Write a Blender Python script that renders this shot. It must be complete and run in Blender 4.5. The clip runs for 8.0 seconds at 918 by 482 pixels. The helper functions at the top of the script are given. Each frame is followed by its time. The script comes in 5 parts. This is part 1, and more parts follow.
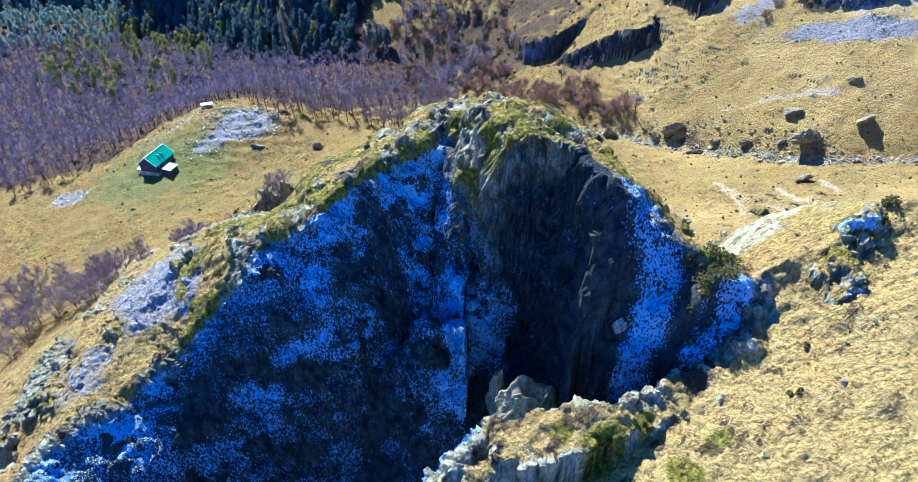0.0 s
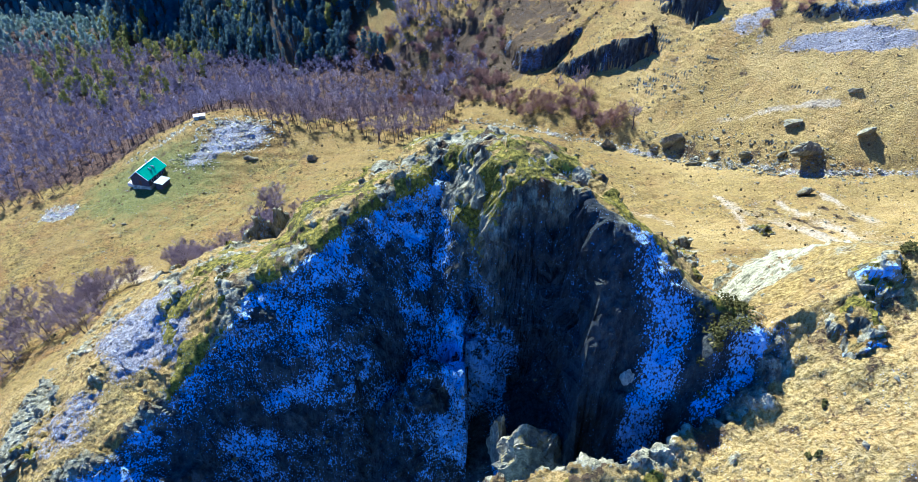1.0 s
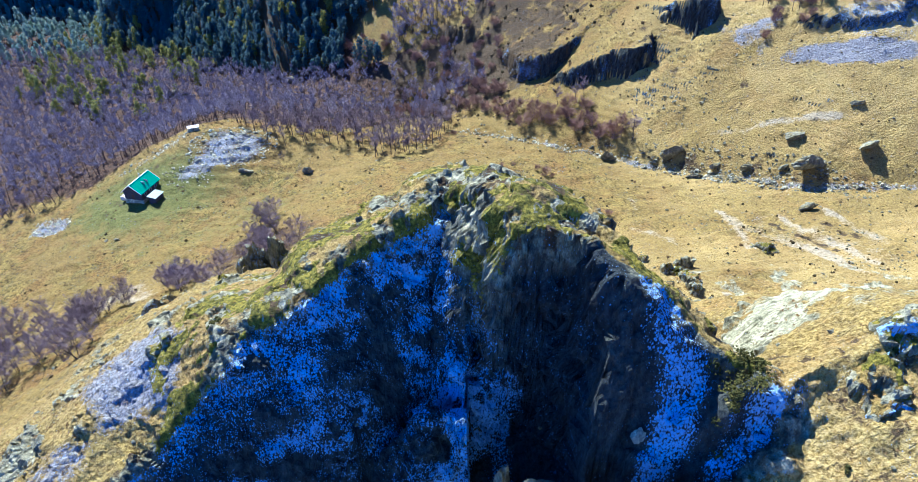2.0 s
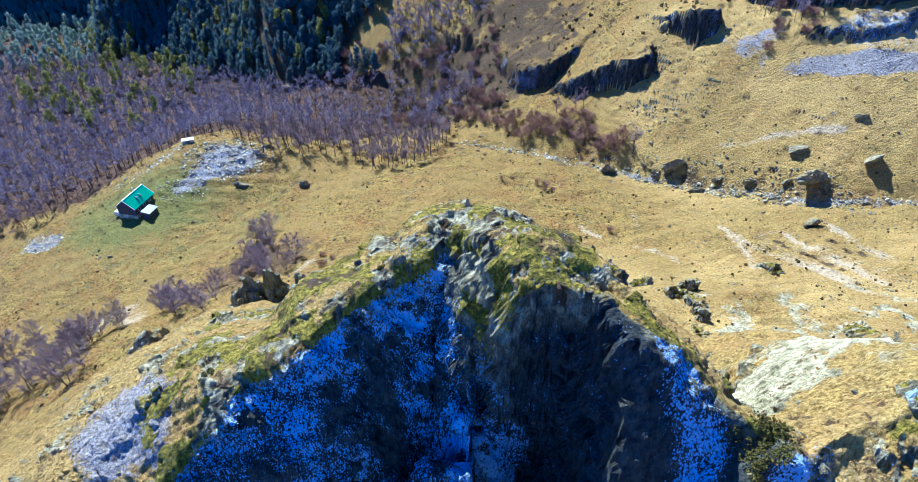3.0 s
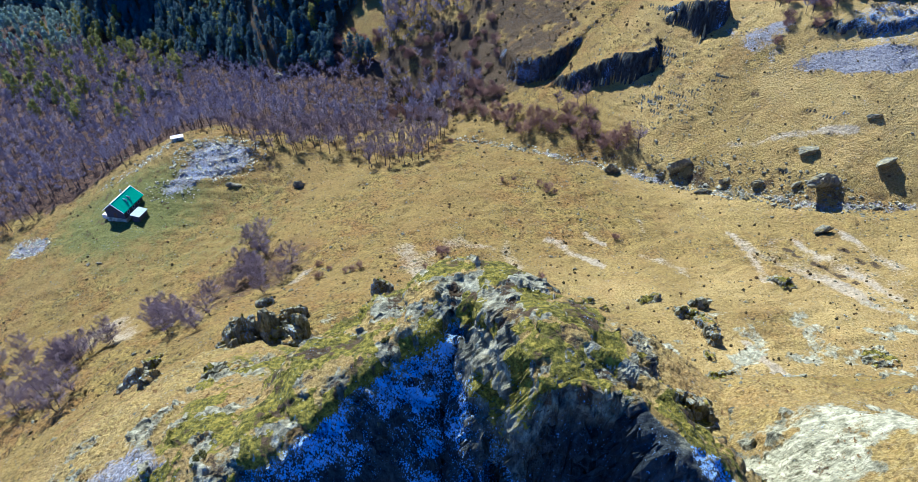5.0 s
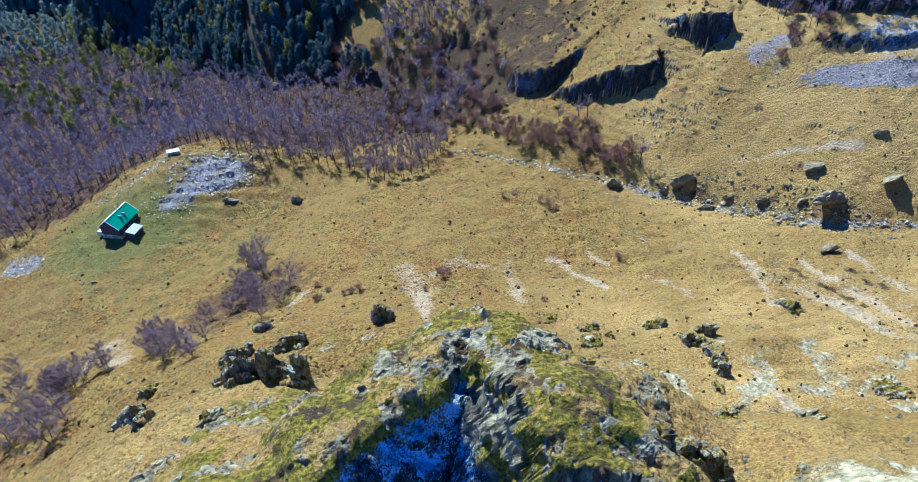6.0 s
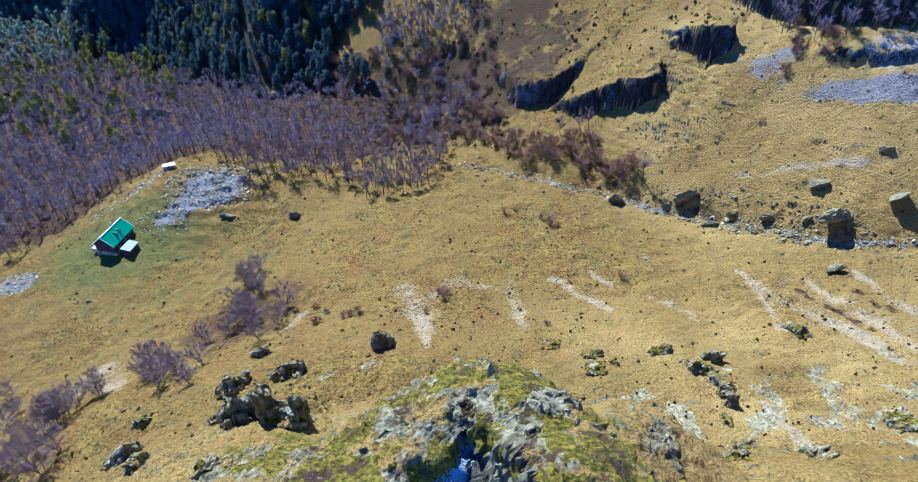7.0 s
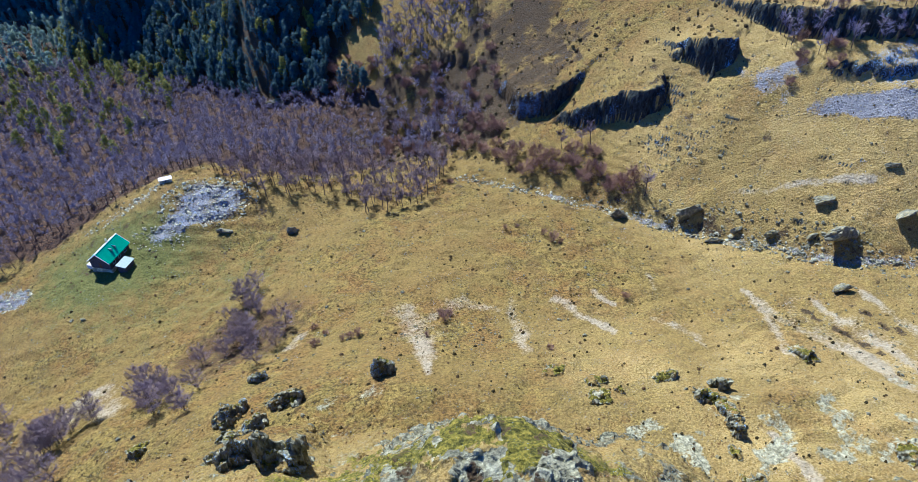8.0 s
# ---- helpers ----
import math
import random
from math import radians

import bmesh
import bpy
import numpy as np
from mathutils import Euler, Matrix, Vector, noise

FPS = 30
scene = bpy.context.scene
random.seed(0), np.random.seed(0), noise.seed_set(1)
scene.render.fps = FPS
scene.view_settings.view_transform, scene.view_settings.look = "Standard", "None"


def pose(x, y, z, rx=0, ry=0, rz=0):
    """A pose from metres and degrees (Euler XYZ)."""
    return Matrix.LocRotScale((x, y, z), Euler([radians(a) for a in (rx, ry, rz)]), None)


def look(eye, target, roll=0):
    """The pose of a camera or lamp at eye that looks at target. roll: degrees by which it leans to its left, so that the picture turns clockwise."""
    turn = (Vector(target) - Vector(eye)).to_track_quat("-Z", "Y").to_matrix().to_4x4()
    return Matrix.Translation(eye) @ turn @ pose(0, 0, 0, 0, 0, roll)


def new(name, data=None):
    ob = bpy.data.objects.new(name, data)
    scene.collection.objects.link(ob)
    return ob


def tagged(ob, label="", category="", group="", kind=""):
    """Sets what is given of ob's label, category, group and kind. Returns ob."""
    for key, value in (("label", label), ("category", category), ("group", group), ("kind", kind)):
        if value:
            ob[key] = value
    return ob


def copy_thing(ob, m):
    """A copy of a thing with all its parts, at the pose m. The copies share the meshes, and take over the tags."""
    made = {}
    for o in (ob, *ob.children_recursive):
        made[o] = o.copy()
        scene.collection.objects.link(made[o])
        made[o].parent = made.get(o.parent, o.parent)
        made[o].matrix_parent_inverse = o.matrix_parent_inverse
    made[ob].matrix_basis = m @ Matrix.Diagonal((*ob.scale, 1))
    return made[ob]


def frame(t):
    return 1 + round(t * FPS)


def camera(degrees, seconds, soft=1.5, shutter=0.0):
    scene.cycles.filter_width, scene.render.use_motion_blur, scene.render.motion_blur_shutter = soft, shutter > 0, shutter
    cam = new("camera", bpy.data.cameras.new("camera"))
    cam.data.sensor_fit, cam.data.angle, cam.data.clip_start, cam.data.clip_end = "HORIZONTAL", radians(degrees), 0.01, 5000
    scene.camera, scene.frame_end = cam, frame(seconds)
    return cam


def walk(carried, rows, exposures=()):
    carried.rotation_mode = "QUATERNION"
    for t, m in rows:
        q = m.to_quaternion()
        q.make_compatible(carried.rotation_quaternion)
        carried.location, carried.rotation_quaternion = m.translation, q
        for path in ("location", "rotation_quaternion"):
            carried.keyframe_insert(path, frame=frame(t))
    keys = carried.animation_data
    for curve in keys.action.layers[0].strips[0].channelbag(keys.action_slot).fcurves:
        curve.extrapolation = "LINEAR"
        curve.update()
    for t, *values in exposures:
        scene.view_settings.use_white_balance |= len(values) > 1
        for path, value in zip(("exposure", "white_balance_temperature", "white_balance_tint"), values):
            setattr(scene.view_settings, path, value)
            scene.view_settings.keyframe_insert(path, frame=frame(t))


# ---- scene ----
# ---- camera and its flight ----
cam = camera(72.2, 8.0, soft=0.6)
METRES, EYE, TILT, LEAN, TURN = 50.0, 100.0, -36.0, 0.0, 0.0
ROWS = [
    (0.0, 0.0, 0.0, 0.0, -0.0, 0.0, -0.0),
    (0.5, -0.0034, 0.03, 0.0482, -0.19, 0.01, 0.18),
    (1.0, -0.0072, 0.0605, 0.0987, -0.37, 0.01, 0.33),
    (1.5, -0.0118, 0.0892, 0.1473, -0.53, 0.01, 0.44),
    (3.0, -0.0304, 0.1856, 0.31, -0.95, -0.0, 0.77),
    (3.5, -0.0369, 0.2142, 0.3577, -1.06, -0.13, 0.84),
    (4.0, -0.0449, 0.2478, 0.4141, -1.19, -1.65, 0.92),
    (5.5, -0.0654, 0.341, 0.5757, -1.52, -2.49, 1.16),
    (6.0, -0.0726, 0.3754, 0.6352, -1.62, -2.49, 1.24),
    (6.5, -0.0788, 0.4057, 0.6879, -1.72, -2.49, 1.28),
    (7.0, -0.085, 0.439, 0.7486, -1.82, -2.51, 1.32),
    (7.5, -0.0899, 0.4695, 0.8003, -1.9, -2.52, 1.37),
    (8.0, -0.0947, 0.5041, 0.8582, -1.97, -2.54, 1.41),
]
walk(cam, [(t, pose(0, 0, EYE, TILT, LEAN, TURN) @ pose(METRES * x, METRES * y, METRES * z, 90 + pitch, roll, yaw)) for t, x, y, z, yaw, pitch, roll in ROWS],
     exposures=[(0.0, 1.92, 3700.0, 10.0), (3.0, 1.74, 3700.0, 10.0), (3.5, 1.69, 3700.0, 11.0), (4.0, 1.57, 3720.0, 11.0), (5.5, 1.38, 3740.0, 11.0), (8.0, 1.30, 3740.0, 11.0)])

# ---- sky and sun: clear autumn noon, the sun ahead and to the left ----
SUN_AZ, SUN_EL = 30.0, 47.0  # degrees left of the +y axis, and above the horizon
to_sun = Vector((-math.sin(radians(SUN_AZ)) * math.cos(radians(SUN_EL)),
                 math.cos(radians(SUN_AZ)) * math.cos(radians(SUN_EL)), math.sin(radians(SUN_EL))))
world = bpy.data.worlds.new("sky")
scene.world = world
world.use_nodes = True
_sky = world.node_tree.nodes.new("ShaderNodeTexSky")
_sky.sky_type, _sky.sun_disc = "NISHITA", False
_sky.sun_elevation, _sky.sun_rotation = radians(SUN_EL), radians(-SUN_AZ)
_sky.altitude, _sky.dust_density, _sky.ozone_density = 2500, 0.0, 10.0
_sky.air_density = 0.35
world.node_tree.links.new(_sky.outputs[0], world.node_tree.nodes["Background"].inputs[0])
world.node_tree.nodes["Background"].inputs[1].default_value = 0.12
sun = new("sun", bpy.data.lights.new("sun", "SUN"))
sun.data.energy, sun.data.angle, sun.data.color = 5.0, radians(0.5), (1.0, 0.68, 0.36)
sun.matrix_world = look(to_sun * 300 + Vector((0, 150, 0)), (0, 150, 0))
# ---- noise on arrays ----
def hash3(ix, iy, iz, seed):
    h = (ix * 374761393 + iy * 668265263 + iz * 2147483647 + seed * 1274126177) & 0xFFFFFFFF
    h = ((h ^ (h >> 13)) * 1274126177) & 0xFFFFFFFF
    h = ((h ^ (h >> 16)) * 2246822519) & 0xFFFFFFFF
    return ((h ^ (h >> 15)) & 0xFFFF) / 32767.5 - 1.0


def vnoise(x, y, z=None, seed=0):
    """Value noise from -1 to 1, in two or three dimensions."""
    fx, fy = np.floor(x), np.floor(y)
    ix, iy = fx.astype(np.int64), fy.astype(np.int64)
    u, v = x - fx, y - fy
    u, v = u * u * u * (u * (u * 6 - 15) + 10), v * v * v * (v * (v * 6 - 15) + 10)

    def layer(iz):
        a, b = hash3(ix, iy, iz, seed), hash3(ix + 1, iy, iz, seed)
        c, d = hash3(ix, iy + 1, iz, seed), hash3(ix + 1, iy + 1, iz, seed)
        return (a + (b - a) * u) * (1 - v) + (c + (d - c) * u) * v

    if z is None:
        return layer(0)
    fz = np.floor(z)
    iz, w = fz.astype(np.int64), z - fz
    w = w * w * (3 - 2 * w)
    return layer(iz) * (1 - w) + layer(iz + 1) * w


def fbm(x, y, size, octaves=4, seed=0, z=None, ridged=False, gain=0.5):
    """Fractal noise about 0; its coarsest lumps are size metres across."""
    total, weight, amp, s = 0.0, 0.0, 1.0, 1.0 / size
    for k in range(octaves):
        n = vnoise(x * s + 17.3 * k, y * s - 9.1 * k, None if z is None else z * s + 5.7 * k, seed + k)
        total = total + amp * (1 - 2 * np.abs(n) if ridged else n)
        weight += amp
        amp, s = amp * gain, s * 2.03
    return total / weight


def blocks(x, y, z, size, seed):
    """Jointed rock: a random value from -1 to 1 for each irregular block of about that size."""
    u, v, w = x / size, y / size, z / size
    iu, iv, iw = [np.floor(a).astype(np.int64) for a in (u, v, w)]
    best, value = np.full(x.shape, 1e9), np.zeros(x.shape)
    for i in (-1, 0, 1):
        for j in (-1, 0, 1):
            for k in (-1, 0, 1):
                a, b, c = iu + i, iv + j, iw + k
                d = (u - a - 0.5 - 0.45 * hash3(a, b, c, seed)) ** 2 + (v - b - 0.5 - 0.45 * hash3(a, b, c, seed + 1)) ** 2 + (w - c - 0.5 - 0.45 * hash3(a, b, c, seed + 2)) ** 2
                near = d < best
                best = np.where(near, d, best)
                value = np.where(near, hash3(a, b, c, seed + 3), value)
    return value


def smooth(a, b, v):
    t = np.clip((v - a) / (b - a), 0, 1)
    return t * t * (3 - 2 * t)


def smax(a, b, k):
    """The greater of two surfaces, with a fillet of about k metres."""
    h = np.clip(0.5 + 0.5 * (a - b) / k, 0, 1)
    return b + (a - b) * h + k * h * (1 - h)


def along(x, y, line):
    """Distance to a polyline and its interpolated last columns at the nearest point."""
    best = np.full(x.shape, 1e9)
    value = [np.zeros(x.shape) for _ in line[0][2:]]
    for p, q in zip(line, line[1:]):
        dx, dy = q[0] - p[0], q[1] - p[1]
        t = np.clip(((x - p[0]) * dx + (y - p[1]) * dy) / (dx * dx + dy * dy), 0, 1)
        d = np.hypot(x - p[0] - t * dx, y - p[1] - t * dy)
        near = d < best
        best = np.where(near, d, best)
        value = [np.where(near, p[2 + i] + t * (q[2 + i] - p[2 + i]), v) for i, v in enumerate(value)]
    return best, value


def inside(x, y, ring):
    odd = np.zeros(x.shape, bool)
    for (ax, ay, *_), (bx, by, *_) in zip(ring, ring[1:] + ring[:1]):
        if ay != by:
            odd ^= ((ay > y) != (by > y)) & (x < (bx - ax) * (y - ay) / (by - ay) + ax)
    return odd


# ---- the valley, lofted between lines that run across the view: (x, y, z) ----
LOFT = [
    [(-300, -300, -60), (0, -300, -40), (300, -300, 0)],
    [(-300, 40, -70), (-150, 40, -45), (-80, 40, -5), (-20, 40, 5), (40, 40, 25), (110, 40, 40), (300, 40, 60)],
    [(-300, 130, -65), (-150, 130, -34), (-85, 130, -5), (-50, 130, 7), (-20, 130, 12), (45, 130, 10), (110, 130, 8), (300, 130, 40)],
    [(-300, 165, -62), (-150, 165, -36), (-85, 165, -20), (-20, 165, -4), (40, 165, -4), (110, 160, 0), (300, 150, 25)],
    [(-300, 205, -58), (-150, 205, -31), (-120, 215, -24), (-85, 215, -25), (0, 250, -12), (40, 232, -11), (78, 206, -9), (115, 180, 2), (300, 150, 22)],
    [(-300, 255, -55), (-150, 255, -28), (-105, 250, -10), (-55, 252, -17), (0, 275, -17), (40, 255, -6), (78, 230, 3), (115, 205, 13), (145, 205, 25), (300, 180, 65)],
    [(-300, 330, -58), (-90, 320, -29), (-17, 310, -31), (0, 315, -20), (24, 305, 0), (40, 295, 7), (78, 265, 24), (95, 256, 31), (130, 243, 42), (300, 240, 95)],
    [(-320, 700, -64), (-290, 560, -62), (-262, 492, -60), (-220, 462, -55), (-125, 392, -43), (-90, 366, -38), (-50, 345, -22), (0, 336, -4), (40, 322, 14), (110, 300, 50), (300, 300, 125)],
    [(-320, 790, 60), (-290, 640, 80), (-262, 545, 70), (-228, 520, 40), (-205, 560, 18), (-140, 500, 34), (-118, 480, 44), (-100, 425, 48), (-76, 440, 52), (-60, 480, 50), (-40, 480, 56), (0, 460, 65), (40, 450, 85), (110, 430, 120), (300, 400, 190)],
    [(-300, 900, 380), (300, 900, 440)],
    [(-300, 3200, 900), (300, 3200, 1100)],
]
STREAM = [(300, 152), (160, 170), (114, 181), (96, 195), (78, 207), (58, 222), (30, 240), (4, 256), (-8, 285), (-22, 330), (-60, 380), (-150, 430)]


def make_loft():
    gx, gy = np.arange(-320.0, 321.0, 5.0), np.arange(-300.0, 3200.0, 5.0)
    table = np.zeros((len(gx), len(gy)))
    for i, px in enumerate(gx):
        ys = [np.interp(px, [n[0] for n in ln], [n[1] for n in ln]) for ln in LOFT]
        zs = [np.interp(px, [n[0] for n in ln], [n[2] for n in ln]) for ln in LOFT]
        table[i] = np.interp(gy, ys, zs)
    for _ in range(3):
        for axis in (0, 1):
            pad = np.concatenate([table.take([0], axis), table, table.take([-1], axis)], axis)
            n = table.shape[axis]
            table = (pad.take(range(n), axis) + 2 * pad.take(range(1, n + 1), axis) + pad.take(range(2, n + 2), axis)) / 4
    return gx, gy, table


LOFT_X, LOFT_Y, LOFT_Z = make_loft()


# rock steps across the far slope: (x, y, height)
SCARPS = [[(19, 312, 0), (25, 300, 6), (32, 287, 8), (44, 281, 9), (57, 286, 1)],
          [(40, 273, 0), (50, 267, 6), (61, 262, 9), (71, 257, 10), (78, 258, 6), (82, 266, 0)],
          [(85, 274, 1), (90, 264, 8), (95, 258, 11), (101, 258, 8), (107, 264, 1)],
          [(108, 280, 2), (116, 266, 7), (124, 256, 8), (137, 246, 8), (160, 241, 8), (190, 236, 8)],
          [(121, 240, 0), (128, 236, 2), (140, 233, 3), (160, 229, 3), (190, 222, 2)],
          [(-20, 356, 0), (0, 342, 3), (12, 330, 4), (20, 322, 1)]]


def scarp(x, y, line):
    """Signed distance uphill of a rock step (to the left of its line), and its height."""
    d, (h,) = along(x, y, line)
    best, side = np.full(x.shape, 1e9), np.ones(x.shape)
    for p, q in zip(line, line[1:]):
        e, _ = along(x, y, [p[:2], q[:2]])
        cross = (q[0] - p[0]) * (y - p[1]) - (q[1] - p[1]) * (x - p[0])
        side = np.where(e < best - 1e-9, np.sign(cross), side)
        best = np.minimum(best, e)
    return d * side, h


def valley(x, y):
    """Height of the grassy valley floor and slopes, without the crag."""
    u = np.clip((x - LOFT_X[0]) / 5.0, 0, len(LOFT_X) - 1.001)
    v = np.clip((y - LOFT_Y[0]) / 5.0, 0, len(LOFT_Y) - 1.001)
    i, j = u.astype(int), v.astype(int)
    u, v = u - i, v - j
    z = (LOFT_Z[i, j] * (1 - u) + LOFT_Z[i + 1, j] * u) * (1 - v) + (LOFT_Z[i, j + 1] * (1 - u) + LOFT_Z[i + 1, j + 1] * u) * v
    d, _ = along(x, y, [(a, b) for a, b in STREAM])
    z = z - 2.2 * np.exp(-(d / 5.0) ** 2)
    here = (x > -60) & (x < 240) & (y > 195) & (y < 390)
    if here.any():
        u, v = x[here], y[here]
        wob = fbm(u, v, 15, 4, 12, gain=0.6) * 4.6 + blocks(u + 0.5 * v, v, 0 * u, 8.0, 18) * 1.1
        rise = 0.0
        for line in SCARPS:
            s, h = scarp(u, v, line)
            s = s + wob
            up = smooth(-0.7, 0.9, s)
            rise = rise + 1.2 * h * (0.62 * up * np.exp(-np.maximum(s, 0) / 13) - 0.38 * (1 - up) * np.exp(np.minimum(s, 0) / 12))
        z[here] += rise
    far = smooth(300, 700, y)
    z = z + fbm(x, y, 45, 4, 3) * (1.6 + 14 * far) + fbm(x, y, 9, 4, 8) * 0.45
    # hummocks and the small terraces that grazing has trodden along the slope
    near = smooth(420, 300, y)
    z = z + near * (0.26 * np.sin(2 * math.pi * (z + 1.5 * fbm(x, y, 18, 3, 14)) / 1.7) * smooth(-0.2, 0.3, fbm(x, y, 40, 2, 15)) + 0.5 * fbm(x, y, 5, 3, 16, ridged=True) + 0.5 * fbm(x, y, 12, 3, 17))
    return z


# ---- the crag: a rim that bends round a shaded chasm, (x, y, z, fall of the wall below it) ----
RIM = [(-80, 8, 12, 0.6), (-68, 22, 25, 0.6), (-58, 33, 33.5, 0.7), (-49.5, 42, 37.5, 0.8), (-42.5, 50, 38.8, 0.9), (-37, 55.5, 41, 1.0), (-31, 61, 46.5, 1.1), (-26, 64.5, 53, 1.2), (-17, 67.5, 57, 1.5),
       (-12, 72, 59.8, 1.8), (-5, 76, 61.8, 2.4), (-1.5, 78.3, 63.6, 2.6), (0.8, 77, 64.8, 2.4), (2.2, 73, 67, 3.0), (3.6, 68.5, 69.2, 3.8), (4.6, 65, 69.0, 4.5), (5.4, 62.6, 66.8, 6.5), (8, 61.9, 69.3, 7.0), (13.5, 60.4, 68, 6.0), (16.4, 58.3, 67.3, 5.0),
       (16.9, 58.1, 67.1, 0.9), (20, 57, 65.2, 0.9), (23.2, 54.2, 61.8, 1.1), (25.8, 52.8, 60.6, 1.0), (28.5, 51.2, 60.2, 1.2), (30.2, 49.2, 58.9, 1.3), (30.2, 46.8, 56.2, 1.4), (27, 44, 53, 1.7), (24.5, 43, 51.6, 2.2),
       (11, 40.5, 50, 3.0), (2.5, 40, 48, 3.5), (-1, 36, 46, 3.0), (-4, 28, 43, 2.0), (-12, 5, 30, 1.5)]
# the crest, with the fall of the slope behind it
CREST = [(-84, 14, 12, 0.9), (-72, 28, 22, 0.9), (-61, 44, 26, 1.0), (-54.5, 55, 33, 1.1), (-49, 64.5, 40.2, 1.0), (-37, 68.5, 47.5, 0.6), (-26, 66.5, 53.3, 0.62), (-17, 67.5, 57, 0.9),
         (-12, 73, 60.3, 1.3), (-5, 77, 62.4, 1.45), (0.8, 79, 65, 1.45), (3, 74, 67.8, 1.3), (6.5, 68, 70.6, 1.1), (9, 67, 70.3, 1.0), (13.5, 63, 68.4, 1.1), (18, 58.5, 66.8, 1.05),
         (23.2, 54.2, 61.8, 0.9), (29.4, 50.2, 59.6, 0.85), (36, 51, 61.4, 0.7), (44, 54, 66, 0.9), (70, 42, 75, 0.8), (140, 30, 92, 0.8)]
CHASM = [(a, b) for a, b, *_ in RIM] + [(-40, -60), (-200, -60)]


def brow(x):
    """How steeply the ground falls just behind the crest, along it."""
    return float(np.interp(x, [-84, -54, -49, -37, -26, 3, 6.5, 9, 13.5, 18, 23.5, 29, 34, 44], [0.9, 0.9, 0.85, 0.55, 0.38, 0.4, 0.7, 1.1, 1.5, 1.8, 1.6, 1.1, 0.75, 0.75]))


def crag(x, y):
    """Height of the crag, how far inside the chasm a place lies (negative: outside), the rim's height beside it and the fall of its wall."""
    wx, wy = x + fbm(x, y, 7, 4, 21, gain=0.6) * 1.5, y + fbm(x, y, 7, 4, 22, gain=0.6) * 1.5
    d, (zr, fall) = along(wx, wy, RIM)
    hole = inside(wx, wy, CHASM)
    south = np.full(x.shape, -99.0)
    for p, q in zip(CREST, CREST[1:]):
        dc, (zc, slope) = along(wx, wy, [p, q])
        south = np.maximum(south, zc - brow(p[0]) * np.minimum(dc, 8) - slope * np.maximum(dc - 8, 0) - 0.35 * np.maximum(dc - 34, 0))
    cliff = wx - np.interp(wy, [56, 60, 66, 72, 80, 90], [22, 19, 15.2, 12.5, 10.5, 10])
    south = south - 8.5 * smooth(0, 1.6, cliff) * smooth(94, 78, wy) * smooth(57, 61, wy) * smooth(42, 28, wx)
    south = south - 6.0 * np.exp(-((wx + 71) / 13) ** 2 - ((wy - 82) / 17) ** 2)
    south = np.where(wx < 6, np.minimum(south, zr + 0.25 * d), south)
    ledge = 51 + 0.58 * (wx - 24) + 0.2 * (wy - 41)
    ledge = np.minimum(ledge, 53 + 0.25 * np.maximum(wx - 20, 0) + 8)
    front = smooth(52, 46, wy + 0.15 * (wx - 28)) * smooth(-8, 2, wx)
    outer = south * (1 - front) + np.maximum(ledge, south - 5) * front
    floor = 34 + 0.62 * (wx - 8) + 0.35 * (wy - 52)
    floor = np.maximum(floor, -20)
    inner = smax(zr - fall * d - 2.2 * np.maximum(d - 6, 0), floor, 3.0)
    # a snowy apron under the buttress, that ends in an edge over the hollow
    apron = 43 - 2.0 * np.maximum(59.6 - wy, 0) - 7.0 * np.maximum(wx - 7.4, 0) - 1.5 * np.maximum(-4 - wx, 0)
    inner = np.where((wy < 60.5) & (wx < 12), np.maximum(inner, np.minimum(apron, 44)), inner)
    # the snowy slope on the right ends in a rib over the hollow
    spur = 62.5 + 2.6 * (wy - 53.1) + 2.8 * np.maximum(wx - 21.5, 0) * smooth(52, 48, wy) - 6.0 * np.maximum(15.9 + 0.12 * (54 - wy) - wx, 0)
    inner = np.maximum(inner, spur)
    return np.where(hole, np.minimum(inner, zr), np.maximum(outer, np.where(d < 3, zr - 0.6 * d, -99))), np.where(hole, d, -d), zr, fall


# ---- building helpers ----
def part(name, verts, faces, material, parent=None, label="", smooth_shade=True):
    """One mesh object from vertices and faces, under parent."""
    me = bpy.data.meshes.new(name)
    me.from_pydata([tuple(v) for v in verts], [], faces)
    me.materials.append(material)
    if smooth_shade:
        me.shade_smooth()
    ob = new(name, me)
    ob.parent = parent
    return tagged(ob, label) if label else ob


